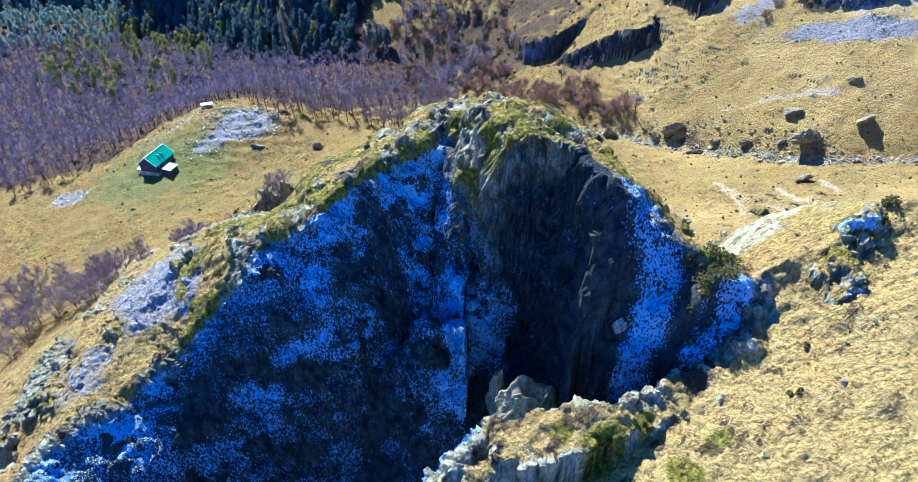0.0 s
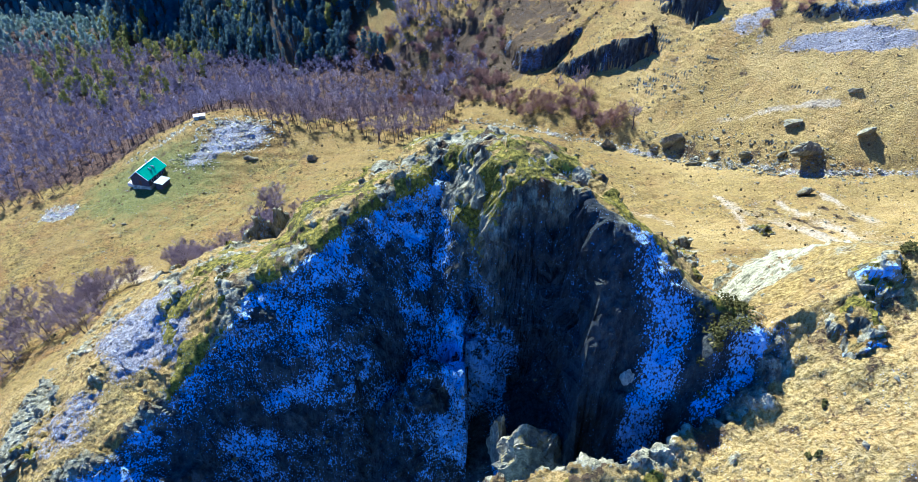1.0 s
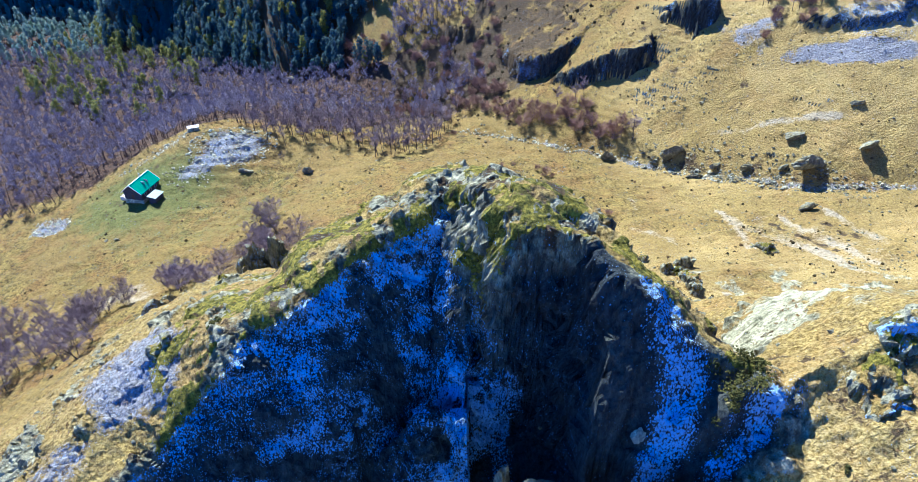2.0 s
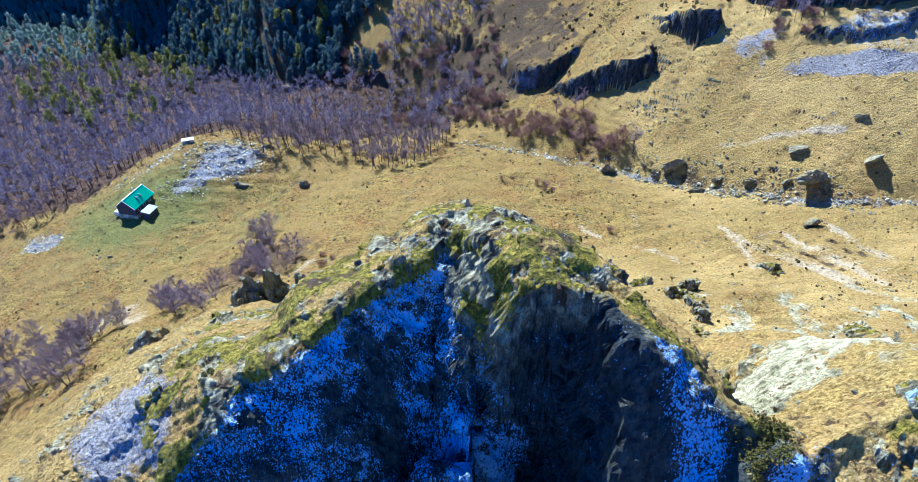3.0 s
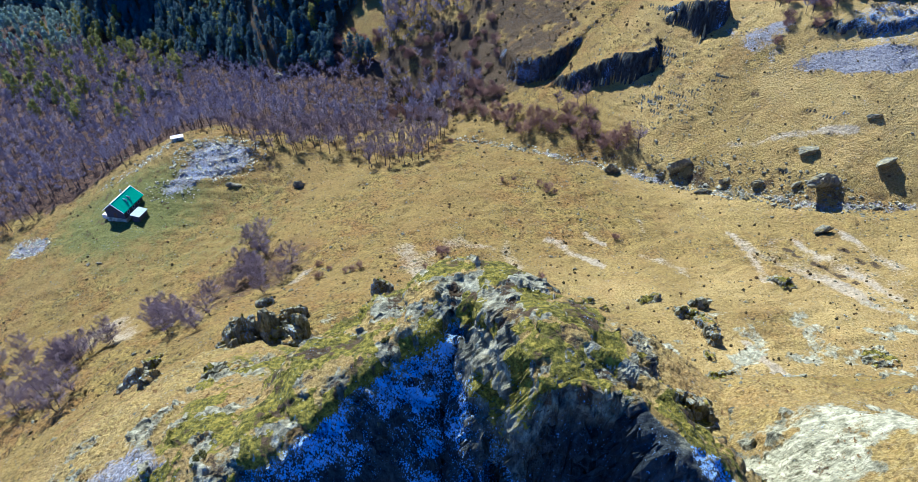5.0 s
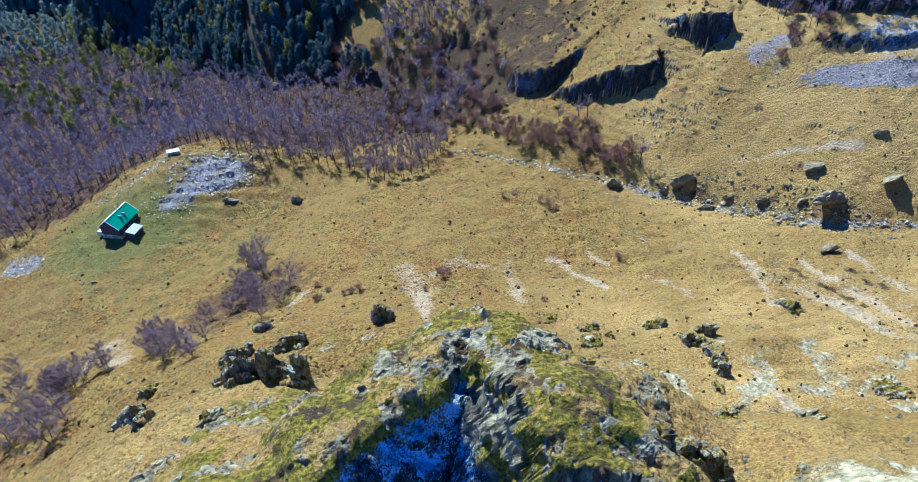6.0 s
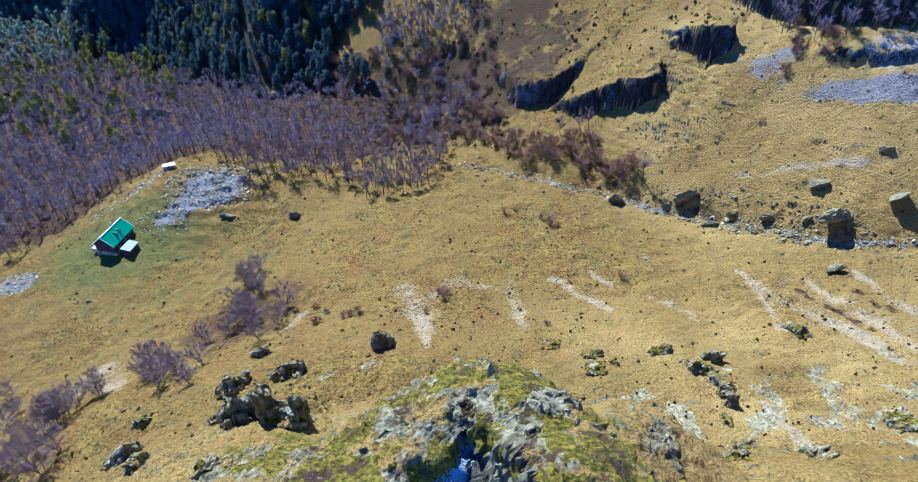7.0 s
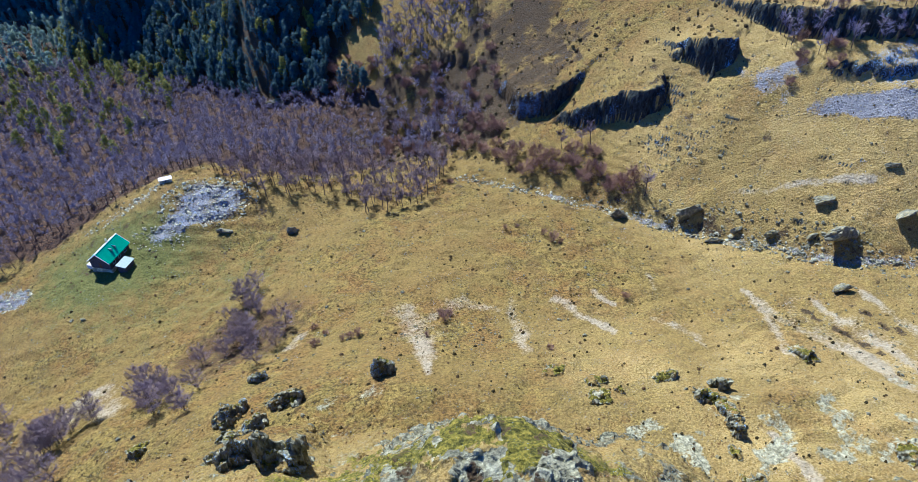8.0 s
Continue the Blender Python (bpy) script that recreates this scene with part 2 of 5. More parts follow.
def sheet(name, px, py, pz, material, keep=None, masks=None, crisp=None):
    """A mesh from a grid of places, with its masks as attributes."""
    nx, ny = px.shape
    ids = np.arange(nx * ny).reshape(nx, ny)
    quads = np.stack([ids[:-1, :-1], ids[1:, :-1], ids[1:, 1:], ids[:-1, 1:]], -1).reshape(-1, 4)
    if keep is not None:
        cell = keep[:-1, :-1] | keep[1:, :-1] | keep[1:, 1:] | keep[:-1, 1:]
        quads = quads[cell.ravel()]
    used = np.unique(quads)
    remap = np.zeros(nx * ny, np.int64)
    remap[used] = np.arange(len(used))
    quads = remap[quads]
    co = np.stack([px, py, pz], -1).reshape(-1, 3)[used]
    me = bpy.data.meshes.new(name)
    me.vertices.add(len(co))
    me.vertices.foreach_set("co", co.astype(np.float32).ravel())
    me.loops.add(quads.size)
    me.loops.foreach_set("vertex_index", quads.astype(np.int32).ravel())
    me.polygons.add(len(quads))
    me.polygons.foreach_set("loop_start", np.arange(0, quads.size, 4, dtype=np.int32))
    me.polygons.foreach_set("loop_total", np.full(len(quads), 4, np.int32))
    for key, value in (masks or {}).items():
        at = me.attributes.new(key, "FLOAT", "POINT")
        at.data.foreach_set("value", value.reshape(-1)[used].astype(np.float32))
    me.update(calc_edges=True)
    me.validate()
    me.shade_smooth()
    if crisp is not None:
        flat = crisp.reshape(-1)[used][quads].mean(1) > 0.5
        me.polygons.foreach_set("use_smooth", ~flat)
    me.materials.append(material)
    return new(name, me)


def blob(x, y, cx, cy, rx, ry, turn=0.0):
    """1 inside an ellipse of the plan, 0 outside, falling off at its edge."""
    c, s = math.cos(radians(turn)), math.sin(radians(turn))
    u, v = ((x - cx) * c + (y - cy) * s) / rx, (-(x - cx) * s + (y - cy) * c) / ry
    return 1 - smooth(0.45, 1.35, np.hypot(u, v))
# ---- materials ----
class Nodes:
    """A short way to write node materials."""

    def __init__(self, name, rough=0.9):
        self.mat = bpy.data.materials.new(name)
        self.mat.use_nodes = True
        self.t = self.mat.node_tree
        self.bsdf = self.t.nodes["Principled BSDF"]
        self.bsdf.inputs["Roughness"].default_value = rough
        self.bsdf.inputs["Specular IOR Level"].default_value = 0.25
        self.pos = self.t.nodes.new("ShaderNodeNewGeometry").outputs["Position"]

    def link(self, a, b):
        self.t.links.new(a, b)

    def put(self, socket, v):
        if hasattr(v, "is_linked"):
            self.link(v, socket)
        else:
            socket.default_value = (*v, 1.0) if isinstance(v, tuple) and len(v) == 3 and socket.type == "RGBA" else v

    def noise(self, scale, detail=4.0, rough=0.6, squash=None, distort=0.0):
        n = self.t.nodes.new("ShaderNodeTexNoise")
        n.inputs["Scale"].default_value, n.inputs["Detail"].default_value = scale, detail
        n.inputs["Roughness"].default_value, n.inputs["Distortion"].default_value = rough, distort
        src = self.pos
        if squash:
            m = self.t.nodes.new("ShaderNodeMapping")
            m.inputs["Scale"].default_value = squash
            self.link(self.pos, m.inputs[0])
            src = m.outputs[0]
        self.link(src, n.inputs["Vector"])
        return n.outputs["Fac"]

    def cells(self, scale, squash=None, feature="F1"):
        n = self.t.nodes.new("ShaderNodeTexVoronoi")
        n.feature = feature
        n.inputs["Scale"].default_value = scale
        src = self.pos
        if squash:
            m = self.t.nodes.new("ShaderNodeMapping")
            m.inputs["Scale"].default_value = squash
            self.link(self.pos, m.inputs[0])
            src = m.outputs[0]
        self.link(src, n.inputs["Vector"])
        return n

    def ramp(self, v, *stops):
        r = self.t.nodes.new("ShaderNodeValToRGB")
        while len(r.color_ramp.elements) < len(stops):
            r.color_ramp.elements.new(0.5)
        for e, (p, c) in zip(r.color_ramp.elements, stops):
            e.position, e.color = p, (*c, 1) if isinstance(c, tuple) else (c, c, c, 1)
        self.link(v, r.inputs[0])
        return r.outputs[0]

    def mix(self, f, a, b, kind="MIX"):
        n = self.t.nodes.new("ShaderNodeMix")
        n.data_type, n.blend_type = "RGBA", kind
        self.put(n.inputs[0], f), self.put(n.inputs[6], a), self.put(n.inputs[7], b)
        return n.outputs[2]

    def math(self, op, a, b=0.0, clamp=False):
        n = self.t.nodes.new("ShaderNodeMath")
        n.operation, n.use_clamp = op, clamp
        self.put(n.inputs[0], a), self.put(n.inputs[1], b)
        return n.outputs[0]

    def attr(self, name):
        n = self.t.nodes.new("ShaderNodeAttribute")
        n.attribute_name = name
        return n.outputs["Fac"]

    def random(self):
        return self.t.nodes.new("ShaderNodeObjectInfo").outputs["Random"]

    def island(self):
        return self.t.nodes.new("ShaderNodeNewGeometry").outputs["Random Per Island"]

    def up(self):
        """How far the surface faces upwards, -1 to 1."""
        g = self.t.nodes.new("ShaderNodeNewGeometry")
        s = self.t.nodes.new("ShaderNodeSeparateXYZ")
        self.link(g.outputs["Normal"], s.inputs[0])
        return s.outputs["Z"]

    def done(self, color, bump=None, strength=0.5, distance=0.1):
        self.put(self.bsdf.inputs["Base Color"], color)
        if bump is not None:
            b = self.t.nodes.new("ShaderNodeBump")
            b.inputs["Strength"].default_value, b.inputs["Distance"].default_value = strength, distance
            self.link(bump, b.inputs["Height"])
            self.link(b.outputs[0], self.bsdf.inputs["Normal"])
        return self.mat


def land_material():
    n = Nodes("mountain_ground", 0.95)
    fine, mid, broad = n.noise(1.6, 5, 0.7), n.noise(0.22, 5, 0.65), n.noise(0.035, 4, 0.6)
    tuft = n.noise(3.0, 3, 0.7, squash=(1.0, 1.0, 0.5))
    clump = n.cells(1.6, squash=(1.0, 1.0, 0.7)).outputs["Distance"]
    small = n.cells(4.6, squash=(1.0, 1.0, 0.6)).outputs["Distance"]
    straw = n.ramp(tuft, (0.36, (0.14, 0.098, 0.015)), (0.48, (0.285, 0.212, 0.032)), (0.60, (0.45, 0.35, 0.065)))
    olive = n.ramp(fine, (0.36, (0.055, 0.046, 0.008)), (0.5, (0.17, 0.138, 0.021)), (0.64, (0.32, 0.25, 0.043)))
    grass = n.mix(n.ramp(mid, (0.38, 0.0), (0.62, 1.0)), straw, olive)
    track = n.noise(0.35, 5, 0.6, squash=(0.5, 0.5, 3.2), distort=0.6)
    grass = n.mix(n.ramp(track, (0.36, 0.6), (0.47, 0.0)), grass, (0.10, 0.068, 0.022))
    bald = n.ramp(n.noise(0.5, 6, 0.75), (0.57, 0.0), (0.67, 0.55))
    hummock = n.noise(0.8, 6, 0.75)
    grass = n.mix(n.ramp(hummock, (0.40, 0.8), (0.48, 0.0)), grass, (0.065, 0.046, 0.010))
    brown = n.ramp(n.noise(0.09, 6, 0.75), (0.46, 0.0), (0.58, 0.85))
    grass = n.mix(brown, grass, n.ramp(fine, (0.35, (0.07, 0.040, 0.008)), (0.65, (0.34, 0.205, 0.035))))
    grass = n.mix(n.math("MULTIPLY", n.ramp(clump, (0.44, 0.0), (0.70, 0.8)), n.ramp(hummock, (0.42, 0.8), (0.56, 0.0))), grass, (0.05, 0.037, 0.009))
    grass = n.mix(bald, grass, (0.47, 0.37, 0.10))
    grass = n.mix(n.ramp(broad, (0.40, 0.0), (0.6, 0.75)), grass, n.mix(0.5, olive, (0.30, 0.21, 0.05)))
    green = n.ramp(fine, (0.3, (0.065, 0.075, 0.012)), (0.7, (0.22, 0.22, 0.04)))
    edge = n.math("MULTIPLY", n.math("SUBTRACT", mid, 0.5), 1.1)
    edge2 = n.math("MULTIPLY", n.math("SUBTRACT", fine, 0.5), 1.2)

    def cover(name, lo=0.4, hi=0.6, fine_edge=True):
        v = n.math("ADD", n.attr(name), edge)
        if fine_edge:
            v = n.math("ADD", v, edge2)
        return n.ramp(v, (lo, 0.0), (hi, 1.0))

    bleached = n.ramp(tuft, (0.32, (0.19, 0.128, 0.026)), (0.46, (0.46, 0.35, 0.085)), (0.60, (0.68, 0.545, 0.19)))
    grass = n.mix(n.math("MULTIPLY", n.attr("dry"), 0.85), grass, bleached)
    col = n.mix(cover("green", 0.25, 0.75), grass, green)
    litter = n.ramp(fine, (0.34, (0.018, 0.014, 0.010)), (0.52, (0.065, 0.04, 0.022)), (0.68, (0.22, 0.13, 0.05)))
    col = n.mix(cover("litter", 0.3, 0.7), col, litter)
    scree = n.mix(n.ramp(fine, (0.35, 0.0), (0.65, 1.0)), (0.31, 0.265, 0.15), (0.56, 0.50, 0.33))
    col = n.mix(n.math("MULTIPLY", cover("scree", 0.34, 0.80), 0.78), col, scree)
    bed = n.ramp(n.noise(2.6, 5, 0.75), (0.36, (0.09, 0.09, 0.085)), (0.48, (0.22, 0.22, 0.21)), (0.62, (0.42, 0.42, 0.40)))
    col = n.mix(cover("bed"), col, bed)
    # rock: grey-green schist with lichen and dark seams
    layer = n.noise(0.9, 6, 0.7, squash=(1.0, 1.0, 0.45))
    rock = n.ramp(layer, (0.30, (0.022, 0.025, 0.024)), (0.46, (0.115, 0.115, 0.07)), (0.58, (0.29, 0.295, 0.17)), (0.70, (0.54, 0.53, 0.33)))
    seam = n.ramp(n.noise(0.45, 6, 0.75, squash=(1.6, 1.6, 0.5)), (0.36, 0.0), (0.47, 1.0))
    rock = n.mix(seam, n.mix(0.75, rock, (0.02, 0.022, 0.02)), rock)
    lichen = n.ramp(n.noise(0.55, 5, 0.7), (0.53, 0.0), (0.62, 1.0))
    rock = n.mix(n.math("MULTIPLY", lichen, 0.55), rock, (0.27, 0.24, 0.12))
    pale = n.ramp(layer, (0.32, (0.13, 0.13, 0.065)), (0.46, (0.37, 0.36, 0.20)), (0.62, (0.66, 0.64, 0.38)))
    rock = n.mix(n.attr("pale"), rock, pale)
    # near-black tone: the shade of sunless rock is put into its colour
    shade_tone = n.ramp(layer, (0.35, (0.008, 0.012, 0.012)), (0.65, (0.05, 0.06, 0.055)))
    rock = n.mix(n.attr("shade_tone"), rock, shade_tone)
    col = n.mix(cover("rock"), col, rock)
    moss = n.ramp(fine, (0.36, (0.04, 0.042, 0.004)), (0.5, (0.15, 0.14, 0.008)), (0.64, (0.34, 0.29, 0.02)))
    col = n.mix(cover("moss", 0.45, 0.58), col, moss)
    heath = n.ramp(fine, (0.3, (0.035, 0.03, 0.012)), (0.7, (0.11, 0.075, 0.03)))
    col = n.mix(cover("heath", 0.42, 0.6), col, heath)
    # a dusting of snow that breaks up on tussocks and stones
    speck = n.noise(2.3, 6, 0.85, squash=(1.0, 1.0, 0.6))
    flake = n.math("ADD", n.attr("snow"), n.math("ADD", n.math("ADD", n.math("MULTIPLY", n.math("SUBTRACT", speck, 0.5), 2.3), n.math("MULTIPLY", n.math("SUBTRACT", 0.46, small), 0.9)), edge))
    # the snow's blue is the shaded face's tint, put into its colour
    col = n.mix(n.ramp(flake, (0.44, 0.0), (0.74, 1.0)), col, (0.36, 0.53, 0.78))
    tufts = n.math("SUBTRACT", n.math("ADD", n.math("ADD", n.math("MULTIPLY", tuft, 0.7), n.math("MULTIPLY", layer, 0.6)), hummock), n.math("MULTIPLY", clump, 0.4))
    return n.done(col, tufts, 1.0, 0.72)


LAND = land_material()
# ---- the land: one sheet to the horizon, and the crag that stands on it ----
def steps(*runs):
    """Grid lines: runs of (start, end, spacing) with widening spacing between the given values."""
    out = []
    for a, b, s, e in runs:
        if s == e:
            out += list(np.arange(a, b, s))
        else:
            k = max(2, int((b - a) / (0.5 * (s + e))))
            w = np.cumsum(np.linspace(s, e, k))
            out += list(a + (w - w[0]) * (b - a) / (w[-1] - w[0] + e))
    return np.array(out)


# bare erosion runnels and trodden paths: (x, y, half width)
TRACKS = [[(83.6, 174, 1.0), (85.5, 160, 2.4), (91.7, 149, 2.6), (96, 139.6, 2.6), (99.3, 129, 1.4)], [(84, 168, 0.6), (81, 154, 1.3), (77.7, 140.6, 0.5)], [(97.6, 166, 0.8), (101.3, 155, 1.8), (104.5, 145.6, 2.2), (106.4, 134, 1.4)],
          [(112, 168, 1.0), (115, 156, 2.0), (116, 146, 1.8)], [(28.4, 175, 1.4), (34.6, 167, 1.6), (40.5, 158, 0.8)], [(52.6, 162, 0.9), (58.2, 155.5, 1.4), (62.5, 146, 0.8)], [(57.5, 193, 0.5), (57.6, 178, 0.9)],
          [(-15, 171, 3.4), (-10, 164, 4.6), (-9, 154, 3.0), (-7.6, 138, 0.6)], [(-4, 168, 3.0), (-1, 173, 2.4), (6, 173, 2.4), (12, 170.5, 1.4)], [(15.6, 175, 1.4), (16.6, 161, 2.4), (15.2, 147, 1.0)],
          [(-103, 150, 3.0), (-100, 158, 3.6), (-90, 148, 3.2)], [(91.6, 213.7, 0.8), (106.7, 207.6, 1.0), (127, 201, 1.1)], [(-45, 163, 1.6), (-42, 168, 1.2)], [(61, 116, 0.8), (63, 105, 1.1)], [(40, 178, 1.0), (44, 172, 1.2)]]


def cover_masks(x, y, z, d, on_crag):
    """Where grass gives way to turf, leaf litter, gravel, rock, moss and snow, in plan."""
    n1 = fbm(x, y, 14, 4, 40)
    green = 0.6 * blob(x, y, -122, 222, 30, 24, 10) + 0.35 * blob(x, y, -95, 205, 50, 35, 15)
    litter = 0.95 * smooth(0, 18, y - np.interp(x, [-300, -150, -128, -100, -60, -25, 0, 12], [190, 222, 246, 262, 258, 262, 282, 330])) * smooth(-12, -30, x) * np.where(y > 345, smooth(-30, -60, x), 1)
    litter = litter + 0.6 * blob(x, y, -62, 172, 26, 16, 45)
    gravel = 0.35 * blob(x, y, 100, 150, 12, 26, 35)
    for line in TRACKS:
        dt, (wide,) = along(x + fbm(x, y, 7, 4, 44) * 1.8, y + fbm(x, y, 7, 4, 45) * 1.8, line)
        gravel = np.maximum(gravel, (0.72 + 0.7 * n1) * (1 - smooth(0.3, 2.2, dt / wide)))
    ds, _ = along(x, y, STREAM)
    bank = smooth(14, 3, ds) * smooth(60, 80, x) * smooth(-1, 2, y - np.interp(x, [58, 78, 96, 114, 160], [222, 207, 195, 181, 170]))
    bed = 0.5 * (0.8 + 0.8 * n1) * (1 - smooth(0.5, 2.8, ds)) * smooth(262, 250, y) + (0.72 + 0.9 * n1) * np.maximum.reduce([blob(x, y, 110, 240, 6, 9, 20), blob(x, y, 117, 243, 6, 4, -15), blob(x, y, 138, 221, 22, 5, -20), 0.7 * blob(x, y, 104, 247, 2.5, 8, 10)])
    rubble = 0.72 * blob(x, y, -90, 242, 14, 11, 25) + 0.55 * blob(x, y, -101, 231, 10, 5, 40) + 0.65 * blob(x, y, -152, 208, 9, 6) + 0.4 * blob(x, y, -122, 244, 16, 3, 32)
    bed, snow = bed + rubble, 0.36 * rubble
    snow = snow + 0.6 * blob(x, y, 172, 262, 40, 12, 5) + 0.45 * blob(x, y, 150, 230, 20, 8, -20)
    rock, moss, heath, pale, shade_tone, dry = [np.zeros_like(x) for _ in range(6)]
    heath = heath + (0.72 + 0.5 * n1) * blob(x, y, 12, 318, 60, 46, 0)
    dry = dry + (0.46 + 0.5 * n1) * smooth(190, 130, y) * smooth(0, 50, x) + 0.55 * smooth(45, 85, x) * smooth(165, 200, y) * smooth(300, 260, y) * (0.8 + 0.8 * n1)
    heath = heath + 0.35 * bank + 0.5 * smooth(0.25, 0.6, fbm(x, y, 5, 3, 47)) * smooth(170, 230, y)
    for hx, hy in ((95.3, 160.6), (98, 152), (100, 145.4), (110, 152), (107, 161)):
        heath = np.maximum(heath, (0.62 + 0.9 * fbm(x, y, 2.2, 3, 48)) * blob(x, y, hx, hy, 2.0, 4.6, 25))
    return dict(green=green, litter=litter, scree=gravel, bed=bed, snow=snow, rock=rock, moss=moss, heath=heath, pale=pale, shade_tone=shade_tone, dry=dry)


def ground_height(x, y):
    """Height of what one stands on: the valley or the crag, whichever is higher."""
    x, y = np.atleast_1d(np.asarray(x, float)), np.atleast_1d(np.asarray(y, float))
    return np.maximum(valley(x, y), crag(x, y)[0])


def at(x, y, sink=0.0):
    """The point of the land above or below (x, y)."""
    return Vector((x, y, float(ground_height(x, y)[0]) - sink))


def build_ground():
    xs = steps((-3000, -320, 160, 12), (-320, -190, 4, 1.0), (-190, 190, 0.75, 0.75), (190, 320, 1.2, 4), (320, 3000, 12, 160))
    ys = steps((-1500, 0, 90, 6), (0, 84, 4, 1.2), (84, 330, 0.75, 0.75), (330, 520, 1.0, 4), (520, 3400, 5, 120))
    px, py = np.meshgrid(xs, ys, indexing="ij")
    v = valley(px, py)
    c, d, zr, fall = crag(px, py)
    near = smooth(400, 250, py)
    z = v + near * (fbm(px, py, 2.2, 3, 61) * 0.3)
    z = np.where(c > v + 1.0, np.minimum(z, v - 0.5), z)
    masks = cover_masks(px, py, z, d, False)
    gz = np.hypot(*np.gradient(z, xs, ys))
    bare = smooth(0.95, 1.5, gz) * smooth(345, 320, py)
    masks["rock"] = masks["rock"] + 0.85 * bare
    slabs = 0.66 * smooth(0.16, 0.42, fbm(px, py, 7, 5, 63, gain=0.6) + 0.12 * smooth(20, 60, px)) * smooth(150, 118, py) * smooth(-75, -40, px)
    masks["rock"], masks["pale"] = np.maximum(masks["rock"], slabs), np.maximum(masks["pale"], 0.7 * (slabs > 0.1))
    z = z + 0.5 * slabs * blocks(px, py, z, 2.0, 64)
    # steep rock steps carry their shade as a darker rock colour
    masks["shade_tone"] = 0.95 * bare
    gx, gy = np.gradient(z, xs, ys)
    hill = smooth(0.55, 0.9, gz) * smooth(330, 380, py) * smooth(-25, -60, px)
    knoll = np.maximum(blob(px, py, -47, 366, 10, 14, 15), blob(px, py, 6, 352, 10, 12, 0))
    masks["heath"] = np.maximum(masks["heath"], 0.75 * hill) * (1 - 0.72 * knoll)
    masks["litter"] = masks["litter"] * (1 - knoll)
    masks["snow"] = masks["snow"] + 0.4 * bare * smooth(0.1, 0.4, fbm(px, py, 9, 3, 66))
    rel = bare * (fbm(px, py, 6, 4, 67, z=1.8 * z, ridged=True) * 1.1 + blocks(px, py, 2.2 * z, 3.2, 68) * 0.7)
    px, py = px - rel * gx / np.sqrt(1 + gz ** 2), py - rel * gy / np.sqrt(1 + gz ** 2)
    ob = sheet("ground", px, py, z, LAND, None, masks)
    return tagged(ob, "golden dry alpine grass with gravel, turf and patches of snow", "ground", kind="structure")


